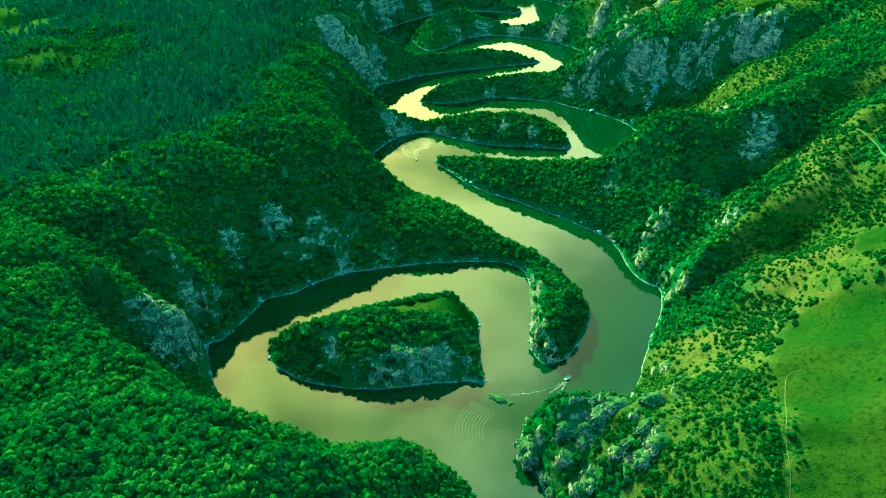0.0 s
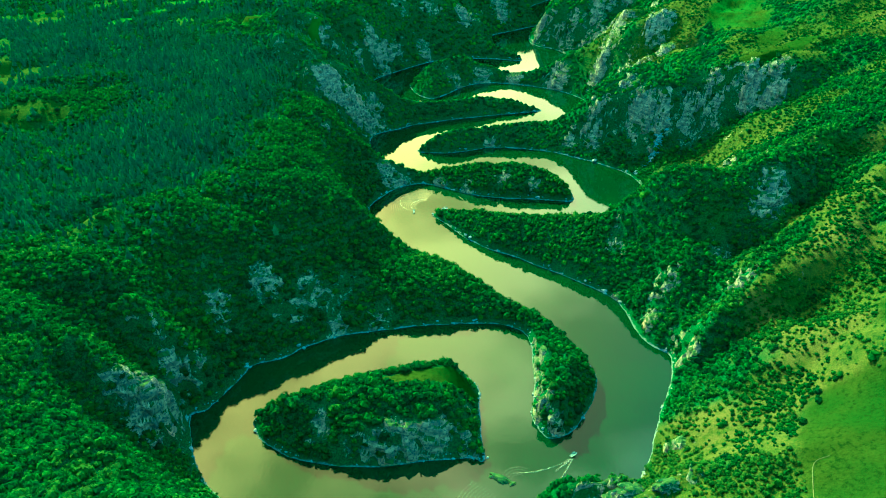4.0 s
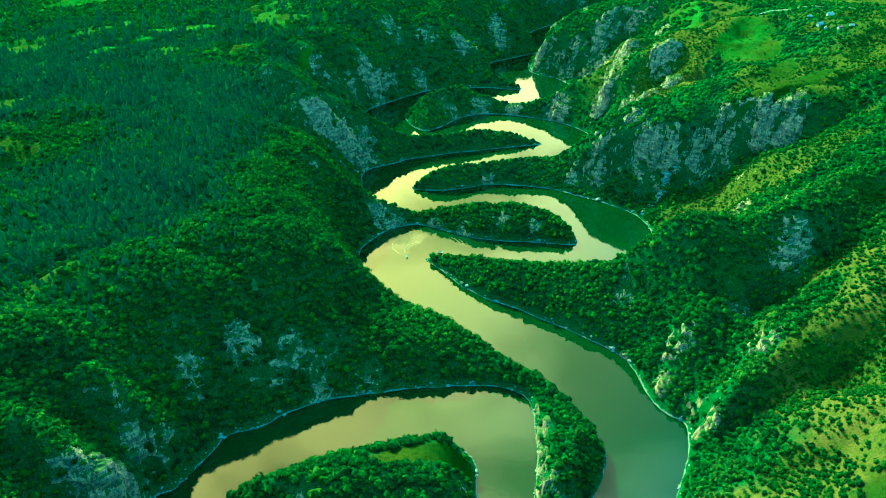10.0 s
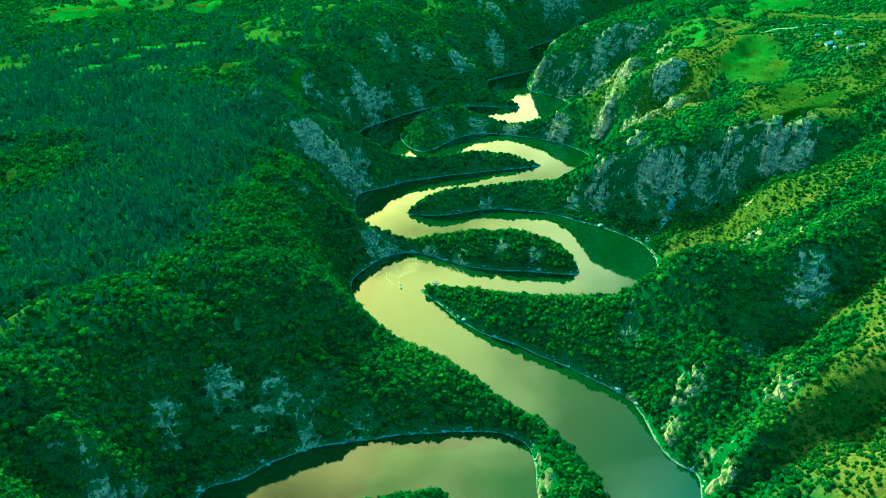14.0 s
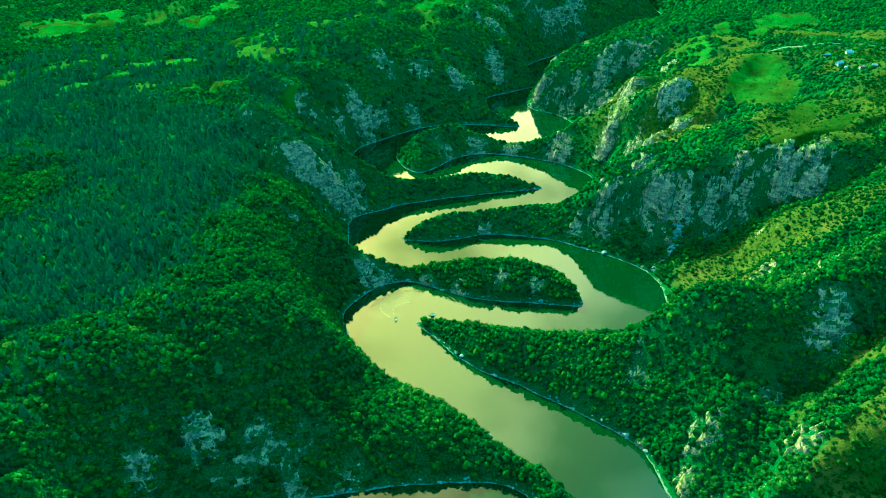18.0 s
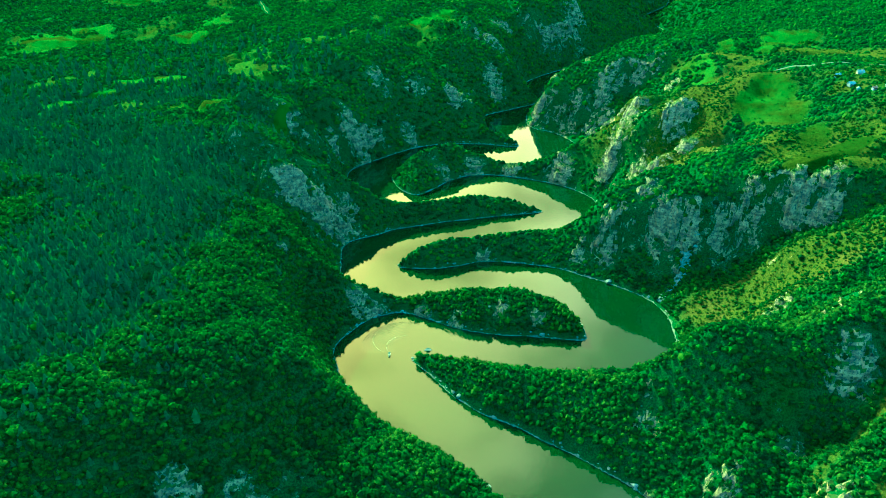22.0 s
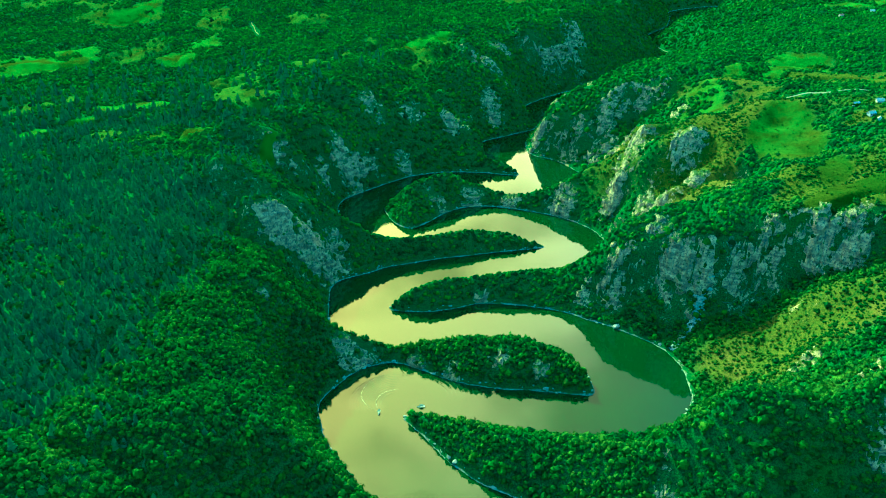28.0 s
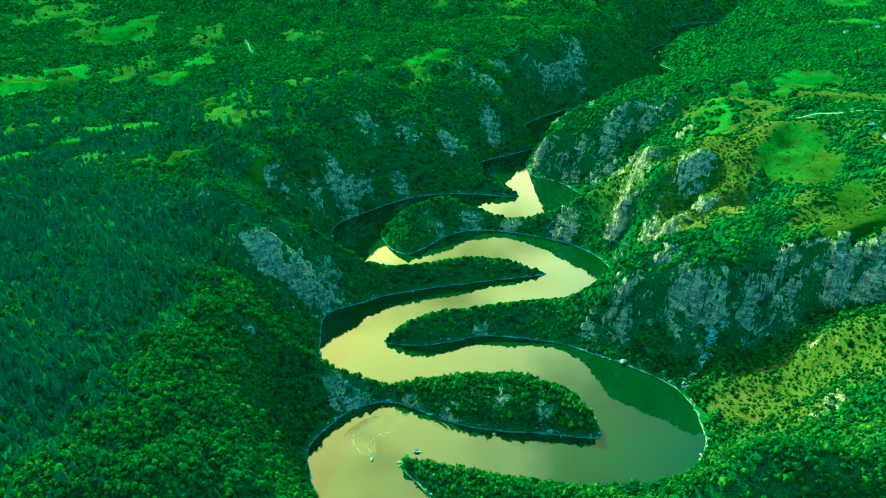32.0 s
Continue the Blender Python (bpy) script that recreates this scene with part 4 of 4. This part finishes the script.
def rock_face(name, x, y, shown, label, group):
    """Bare fluted limestone standing proud of the slope wherever `shown` is high, on a fine grid of plan places."""
    d = shore(x, y)
    z, _ = land(x, y, d)
    gx, gy = ground_at(x, y, SLOPE_X), ground_at(x, y, SLOPE_Y)
    u, v, w = (x + 5 * rough(x, y, 12, 98, 3)) / 7.5, (y + 5 * rough(x, y, 12, 99, 3)) / 7.5, (z + 0.35 * x + 3 * rough(x, y, 9, 90, 2)) / 6.0
    slab = hashed(np.floor(u).astype(np.int64) + 7 * np.floor(w).astype(np.int64), np.floor(v).astype(np.int64), 91)      # blocks between joints
    flute = 1.7 * slab - 0.55 - 0.5 * np.abs(rough(x, y, 15, 91, 4, 0.6))
    beds = rough(x + 0.4 * y, z * 3.0, 16, 92, 3)
    chips = rough(x + 0.5 * z, y - 0.4 * z, 3.2, 93, 3, 0.6)
    bed = (z + 0.35 * x + 4 * rough(x, y, 25, 89, 3)) / 11.0
    ledges = bed - np.floor(bed) - 0.5                          # beds that lean out over the ledge below
    clefts = np.abs(rough(x - 0.3 * z, y + 0.3 * z, 34, 97, 3))
    proud = 3.6 * (2.1 * shown - 1.62 + 0.46 * flute + 0.36 * beds + 0.75 * rough(x + 0.5 * z, y, 30, 94, 3) - 0.9 * smooth(0.13, 0.02, clefts)) + 1.0 * chips + 2.4 * ledges * smooth(0.2, 0.7, shown)
    proud = np.where(d < 1.5, np.minimum(proud, 0.6 * d), proud)
    n = np.stack([-gx, -gy, np.full_like(x, 0.7)], -1)
    n /= np.linalg.norm(n, axis=-1)[..., None]
    v = np.stack([x, y, z], -1) + n * np.clip(proud, -2.5, 6.0)[..., None]
    ny, nx = x.shape
    i = np.arange(nx * ny).reshape(ny, nx)
    quads = np.stack([i[:-1, :-1], i[:-1, 1:], i[1:, 1:], i[1:, :-1]], -1).reshape(-1, 4)
    quads = quads[(proud.ravel()[quads] > -0.3).any(1)]
    if len(quads) < 14:
        return
    mark = np.arange(nx * ny)                  # each connected piece is a rock of its own
    while True:
        low = mark[quads].min(1)
        fresh = mark.copy()
        for k in range(4):
            np.minimum.at(fresh, quads[:, k], low)
        fresh = fresh[fresh]
        if (fresh == mark).all():
            break
        mark = fresh
    label_of = mark[quads[:, 0]]
    for piece, count in zip(*np.unique(label_of, return_counts=True)):
        if count < 14:
            continue
        q = quads[label_of == piece]
        keep = np.unique(q)
        back = np.zeros(nx * ny, int)
        back[keep] = np.arange(len(keep))
        mesh = bpy.data.meshes.new(name)
        fill(mesh, v.reshape(-1, 3)[keep], back[q], False)
        mesh.materials.append(ROCK)
        tagged(new(name, mesh), label, "rock", group)


# Cliffs along the steep steps of the ground
for ax, ay, bx, by, high, back in SCARPS:
    long = math.hypot(bx - ax, by - ay)
    ux, uy = (bx - ax) / long, (by - ay) / long
    step = 1.2 if ay < 700 else 1.7
    along, side = np.meshgrid(np.arange(-14, long + 14, step), np.concatenate([np.arange(-12, -7, 1.0), np.arange(-7, 11, 0.7), np.arange(11, 18, 1.2)]))
    x, y = ax + ux * along - uy * side, ay + uy * along + ux * side
    warped = side + 4 * rough(x, y, 32, 21, 3)
    shown = smooth(-13, 8, along) * smooth(long + 13, long - 8, along) * smooth(-8, -2, warped) * smooth(13, 7, warped)
    rock_face("limestone_cliff", x, y, shown * min(0.92, 0.60 + high / 115) * (0.84 if ay > 1200 else 1), f"fluted grey limestone cliff on the {'western' if ax < 0 else 'eastern'} gorge side", "limestone cliffs")

# Broken faces along the southern sides of the spurs
for line, high, face, back in SPURS:
    if high < 16:
        continue
    p = np.array(line, float)
    x, y = np.meshgrid(np.arange(p[:, 0].min() - 20, p[:, 0].max() + 20, 1.7), np.arange(p[:, 1].min() - face - 24, p[:, 1].max() + 16, 1.3))
    share, side = beside(x, y, line)
    side = side + 7 * rough(x, y, 38, 25, 3)
    patches = smooth(-0.30, 0.25, rough(x, y, 42, 28, 3) + 0.012 * (high - 30))
    shown = smooth(0.02, 0.16, share) * smooth(0.98, 0.80, share) * smooth(-face - 2, -face * 0.6, side) * smooth(2, -4, side)
    rock_face("limestone_cliff", x, y, shown * (0.30 + 0.54 * patches), f"broken grey limestone cliff below a {'western' if p[0, 0] < 100 else 'eastern'} spur", "limestone cliffs")

# Outcrops on the slopes
for crags, label, group in ((CRAGS_WEST, "streaked grey limestone slab on the wooded western gorge side", "limestone slabs on the west side"),
                            (CRAGS_SPITS, "bare limestone face at the foot of a wooded spit", "limestone faces on the spits"),
                            (CRAGS_EAST, "broken grey limestone face on the grassy eastern slope", "limestone faces on the east side"),
                            (CRAGS_NEAR_EAST, "weathered limestone face with grass on its ledges", "limestone faces above the near bend")):
    for px, py, r in crags:
        step = 1.0 if py < 450 else 1.4 if py < 800 else 1.9
        x, y = np.meshgrid(np.arange(px - 1.5 * r, px + 1.5 * r, step), np.arange(py - 1.5 * r, py + 1.5 * r, step))
        wide = np.hypot(x - px + 0.3 * r * rough(x, y, 30, 95, 3), y - py + 0.3 * r * rough(x, y, 30, 96, 3)) / r
        steep = np.hypot(ground_at(x, y, SLOPE_X), ground_at(x, y, SLOPE_Y))
        rock_face("rock_outcrop", x, y, smooth(1.35, 0.25, wide) * (0.62 + 0.38 * smooth(0.35, 1.0, steep)), label, group)

# Low rocky islet in the channel
islet = tagged(new("rock_islet", crag_mesh(31, 5)), "small rocky islet with grass on top in the river", "rock")
islet.matrix_basis = pose(34, 397, -0.6, 0, 0, -28)
islet.scale = (8.5, 3.4, 3.2)
for x, y, s in ((41, 392.5, 1.6), (52, 377, 2.2), (49, 372, 1.2), (64, 297, 1.3), (27, 399, 1.2)):
    ob = tagged(new("boulder", FAR_CRAGS[int(rng.integers(6))]), "pale boulder at the edge of the water", "rock", "boulders at the bank")
    ob.matrix_basis = pose(x, y, 0, 0, 0, rng.uniform(0, 360))
    ob.scale = (s * 1.4, s, s * 0.8)


# ---- paths


def ribbon(name, line, wide, material, label, category):
    """A trodden strip laid on the ground, with a slight camber."""
    p = curve_through(line, 12)
    t = np.gradient(p, axis=0)
    n = np.stack([-t[:, 1], t[:, 0]], 1) / np.linalg.norm(t, axis=1)[:, None]
    wob = (0.8 + 0.35 * rough(p[:, 0], p[:, 1], 9, 81, 2))[:, None]
    cols = [p + n * wide * k * wob for k in (-0.62, -0.5, 0, 0.5, 0.62)]
    lift = (-0.3, 0.22, 0.30, 0.22, -0.3)
    v = np.stack([np.column_stack([c, ground_at(c[:, 0], c[:, 1]) + h]) for c, h in zip(cols, lift)], 1).reshape(-1, 3)
    i = np.arange(len(p) - 1)[:, None] * 5 + np.arange(4)[None]
    mesh = bpy.data.meshes.new(name)
    fill(mesh, v, np.stack([i, i + 1, i + 6, i + 5], -1).reshape(-1, 4), True)
    mesh.materials.append(material)
    return tagged(new(name, mesh), label, category, kind="structure")


SOIL = plain("trodden pale soil", (0.11, 0.105, 0.03), 0.95, (0.06, 0.075, 0.016), 1.5)
ASPHALT = plain("worn grey asphalt", (0.12, 0.13, 0.12), 0.9, (0.09, 0.10, 0.09), 2.0)
ribbon("footpath", FOOTPATH, 0.42, SOIL, "narrow pale footpath trodden through a green meadow", "path")
ribbon("field_track", FIELD_TRACK, 1.3, SOIL, "pale field track along the grassy slope", "track")
ribbon("dirt_road", DIRT_ROAD, 1.8, SOIL, "pale dirt road running between woods and fields", "road")
ribbon("lane", LANE, 3.2, ASPHALT, "grey country lane crossing the plateau", "road")


# ---- houses
PLASTER = plain("off-white lime plaster", (0.42, 0.44, 0.41), 0.85, (0.30, 0.33, 0.31), 1.2)
TILE_RED = plain("old red roof tiles", (0.30, 0.17, 0.12), 0.8, (0.20, 0.12, 0.09), 0.8)
TILE_PALE = plain("pale metal roofing", (0.30, 0.34, 0.34), 0.6, (0.20, 0.24, 0.25), 1.5)
TIMBER = plain("brown painted timber", (0.12, 0.07, 0.04), 0.7)
PANE = plain("dark window glass", (0.03, 0.04, 0.05), 0.08)


def house(x, y, turn, long, wide, high, roof, label):
    z = float(ground_at(np.array([x]), np.array([y]))[0])
    root = tagged(new("house"), label, "house", "houses of the hamlet")
    root.matrix_basis = pose(x, y, z, 0, 0, turn)
    a, b = long * 0.42, wide * 0.42
    bm = box(bmesh.new(), -a, a, -b, b, -1.5, high)
    for sx in (-a, a):                      # gables
        v = [bm.verts.new(p) for p in ((sx, -b, high), (sx, b, high), (sx, 0, high + b * 0.8))]
        bm.faces.new(v if sx > 0 else v[::-1])
    part("wall", bm, PLASTER, root)
    bm = bmesh.new()
    e, t = 0.5, 0.18
    for s in (-1, 1):
        eave, ridge = (s * (b + e), high - e * 0.8), (0, high + b * 0.8)
        lo = [bm.verts.new((px, q[0], q[1])) for q in (eave, ridge) for px in (-a - e, a + e)]
        hi = [bm.verts.new((px, q[0], q[1] + t)) for q in (eave, ridge) for px in (-a - e, a + e)]
        for f in ((lo[0], lo[1], lo[3], lo[2]), (hi[0], hi[1], hi[3], hi[2]), (lo[0], lo[1], hi[1], hi[0]), (lo[0], lo[2], hi[2], hi[0]), (lo[1], lo[3], hi[3], hi[1])):
            bm.faces.new(f)
    bmesh.ops.recalc_face_normals(bm, faces=bm.faces)
    top = part("roof", bm, roof, root)
    part("chimney", box(bmesh.new(), a * 0.4, a * 0.4 + 0.6, -0.9, -0.3, high + 0.3, high + b * 0.8 + 0.9), PLASTER, top)
    part("door", box(bmesh.new(), -0.5, 0.5, -b - 0.06, -b + 0.05, 0, 2.05), TIMBER, root)
    for wx in (-a * 0.6, a * 0.6):
        for s in (-1, 1):
            win = part("window", box(bmesh.new(), wx - 0.6, wx + 0.6, s * b - 0.07, s * b + 0.07, 0.9, 2.2), TIMBER, root)
            part("pane", box(bmesh.new(), wx - 0.5, wx + 0.5, s * b - 0.09, s * b + 0.09, 1.0, 2.1), PANE, win)
    return root


for x, y, turn, long, wide, high, roof, label in (
        (482, 1083, 15, 9, 6, 2.7, TILE_PALE, "white farmhouse with a pale metal roof among trees"),
        (514, 1127, -10, 9, 7, 3.8, TILE_PALE, "two-storey white house with a pale roof on the plateau"),
        (482, 1066, 60, 5, 4, 2.4, TILE_PALE, "small white outbuilding with a pale roof"),
        (482, 1117, 20, 9, 3.5, 2.3, TILE_PALE, "long low white shed beside a hedge"),
        (494, 1055, 5, 6, 4, 2.4, TILE_RED, "small white house with an old red tiled roof"),
        (505, 1049, -15, 6, 4, 2.4, TILE_PALE, "white cottage with a pale roof beside a field"),
        (925, 2049, 10, 11, 7, 3.5, TILE_RED, "distant white house with a red roof on a hillside"),
        (991, 2045, -20, 11, 7, 3.5, TILE_PALE, "distant white house with a pale roof on a hillside")):
    house(x, y, turn, long, wide, high, roof, label)


# ---- boats and their wakes
HULL = plain("weathered white boat paint", (0.62, 0.64, 0.60), 0.4)
DECK = plain("dark green boat boards", (0.05, 0.10, 0.08), 0.7)
CANVAS = plain("dark blue canopy canvas", (0.03, 0.07, 0.10), 0.8)
STEEL = plain("grey metal tube", (0.30, 0.32, 0.33), 0.35, metal=0.8)
ENGINE = plain("black engine cowl", (0.02, 0.02, 0.022), 0.4)


def boat(x, y, turn, long, canopy, label):
    """An open river boat whose bow points along +y before it is turned."""
    root = tagged(new("boat"), label, "boat", "boats on the river")
    root.matrix_basis = pose(x, y, 0, 0, 0, turn)
    bm = bmesh.new()
    rows = []
    for k in range(9):
        u = k / 8
        w = long * 0.16 * (1 - max(0, (u - 0.45) / 0.55) ** 2.2) + 0.02
        yy, rise = (u - 0.5) * long, 0.25 * max(0, u - 0.5) ** 2 * 4
        rows.append([bm.verts.new(p) for p in ((-w, yy, 0.55 + rise), (-w * 0.75, yy, -0.12), (w * 0.75, yy, -0.12), (w, yy, 0.55 + rise),
                                               (w * 0.88, yy, 0.55 + rise), (w * 0.66, yy, 0.06), (-w * 0.66, yy, 0.06), (-w * 0.88, yy, 0.55 + rise))])
    for a, b in zip(rows, rows[1:]):
        for i in range(8):
            bm.faces.new((a[i], a[(i + 1) % 8], b[(i + 1) % 8], b[i]))
    bm.faces.new(rows[0][::-1])
    bm.faces.new(rows[-1])
    bmesh.ops.recalc_face_normals(bm, faces=bm.faces)
    part("hull", bm, HULL, root)
    for yy in (-0.22, 0.0, 0.2):
        part("bench", box(bmesh.new(), -long * 0.13, long * 0.13, yy * long - 0.15, yy * long + 0.15, 0.34, 0.40), DECK, root)
    motor = part("outboard_motor", box(bmesh.new(), -0.2, 0.2, -long / 2 - 0.45, -long / 2 - 0.05, 0.35, 0.95), ENGINE, root)
    part("shaft", rod(bmesh.new(), (0, -long / 2 - 0.25, 0.4), (0, -long / 2 - 0.25, -0.4), 0.07, 0.05), STEEL, motor)
    if canopy:
        for sx in (-1, 1):
            for yy in (-0.28, 0.16):
                part("canopy_post", rod(bmesh.new(), (sx * long * 0.13, yy * long, 0.5), (sx * long * 0.13, yy * long, 1.9), 0.03, 0.03), STEEL, root)
        bm = bmesh.new()
        arc = [(math.sin(q) * long * 0.16, 1.85 + 0.22 * math.cos(q)) for q in (-1.4, -0.7, 0, 0.7, 1.4)]
        ends = [[bm.verts.new((px, yy * long, pz + dz)) for px, pz in arc] for dz in (0, 0.05) for yy in (-0.32, 0.2)]
        for i in range(4):
            bm.faces.new((ends[0][i], ends[0][i + 1], ends[1][i + 1], ends[1][i]))
            bm.faces.new((ends[2][i], ends[2][i + 1], ends[3][i + 1], ends[3][i]))
        part("canopy", bm, CANVAS, root)
    return root


boat(85, 418, -58, 6.0, True, "small white excursion boat with a dark canopy under way")
boat(-37, 782, 175, 6.0, True, "small white boat with a dark canopy trailing a wake")
boat(-3, 789, 95, 6.5, True, "small dark-canopied boat drifting near the spit")


def waves_material():
    s = Shade("disturbed water", 0.04)
    s.bsdf.inputs["IOR"].default_value = 1.5
    s.bsdf.inputs["Specular IOR Level"].default_value = 0.5
    foam = s.ramp(s.noise(0.9, 4.0, 0.7), 0.50, 0.66)
    return s.done(s.mix(s.maths("MULTIPLY", foam, s.field("foam")), (0.009, 0.025, 0.008), (0.50, 0.52, 0.36)))


WAVES = waves_material()


def wake(lines, label):
    """Low wave crests along plan lines: points, width, height and how white."""
    vs, fs, foam, n = [], [], [], 0
    for line, wide, high, white in lines:
        p = curve_through(line, 10)
        t = np.gradient(p, axis=0)
        nn = np.stack([-t[:, 1], t[:, 0]], 1) / (np.linalg.norm(t, axis=1)[:, None] + 1e-9)
        fade = np.sin(np.linspace(0.25, 3.0, len(p)))
        for k, h in ((-1, -0.05), (-0.4, 0.7), (0, 1), (0.4, 0.7), (1, -0.05)):
            c = p + nn * wide * 0.5 * k
            vs.append(np.column_stack([c, 0.012 + high * h * fade]))
        m = len(p)
        for k in range(4):
            i = n + k * m + np.arange(m - 1)
            fs.append(np.stack([i, i + m, i + m + 1, i + 1], -1))
        foam.append(np.tile(white * fade, 5))
        n += 5 * m
    mesh = bpy.data.meshes.new("wake")
    fill(mesh, np.vstack(vs), np.vstack(fs), True)
    mesh.attributes.new("foam", "FLOAT", "POINT").data.foreach_set("value", np.concatenate(foam).astype(np.float32))
    mesh.materials.append(WAVES)
    return tagged(new("wake", mesh), label, "wake", kind="stuff")


def arcs(cx, cy, r0, step, count, a0, a1, wide, high, drift=0.0):
    out = []
    for k in range(count):
        r = r0 + step * k
        q = np.radians(np.linspace(a0 + drift * k, a1 + drift * k, 6))
        out.append(([(cx + r * math.cos(i), cy + r * math.sin(i)) for i in q], wide, high, 0.05))
    return out


wake([([(84, 416), (75, 410), (66, 406), (55, 403), (42, 402)], 0.9, 0.10, 1.0), ([(84, 415), (79, 406), (73, 396), (68, 387), (63, 380)], 0.9, 0.10, 1.0),
      ([(84, 415), (78, 410), (70, 403)], 1.2, 0.05, 0.8)]
     + arcs(40, 366, 20, 2.3, 9, 118, 200, 1.1, 0.014, 1.5) + arcs(46, 395, 6, 2.2, 4, 60, 170, 1.0, 0.012), "spreading wake of a small boat on green water")
wake([([(-37, 785), (-40, 794), (-39, 803), (-32, 811), (-22, 814)], 0.9, 0.10, 0.9), ([(-38, 784), (-46, 790), (-52, 800), (-53, 812), (-47, 826), (-34, 838)], 0.9, 0.09, 0.8)]
     + arcs(-22, 796, 14, 2.4, 12, 95, 215, 1.5, 0.08, -2.0) + arcs(-10, 800, 30, 3.6, 12, 5, 60, 1.5, 0.05), "curved wake of a turning boat on the bend")


# ---- loose stones: along the water's edge, and the scree below the eastern cliff
def stones(name, x, y, size, label):
    shapes = []
    for _ in range(5):
        v, f = ball(1)
        shapes.append((v * (1 + 0.25 * rng.standard_normal((len(v), 1)).clip(-1.5, 1.5)) * (1.2, 0.9, 0.7), f))
    z = np.maximum(ground_at(x, y), 0)
    ob = thicket(name, shapes, x, y, z, size, size, PALE_ROCK)
    return tagged(ob, label, "stones", kind="stuff")


PALE_ROCK = plain("bleached limestone", (0.26, 0.29, 0.27), 0.9, (0.12, 0.15, 0.15), 1.2)
edge = np.vstack([WEST[:-40], EAST[:-40], ISLE])
edge = edge[(edge[:, 1] > 250) & (edge[:, 1] < 1700)]
at = np.repeat(edge, 5, 0) + rng.uniform(-6, 6, (len(edge) * 5, 2))
off = ground_at(at[:, 0], at[:, 1], GD)
at = at[(off > -0.6) & (off < 2.6)]
stones("shore_stones", at[:, 0], at[:, 1], np.exp(rng.normal(-0.35, 0.5, len(at))), "pale bleached limestone blocks along the water's edge")
u = rng.uniform(0, 1, 700)
scree = np.column_stack([np.interp(u, [0, 0.5, 1], [226, 241, 266]), np.interp(u, [0, 0.5, 1], [866, 884, 915])]) + rng.normal(0, 1, (700, 2)) * (1.6 + 1.1 * np.sin(u * 9))[:, None]
stones("scree", scree[:, 0], scree[:, 1], np.exp(rng.normal(0.1, 0.35, 700)), "pale grey scree running down below a cliff")
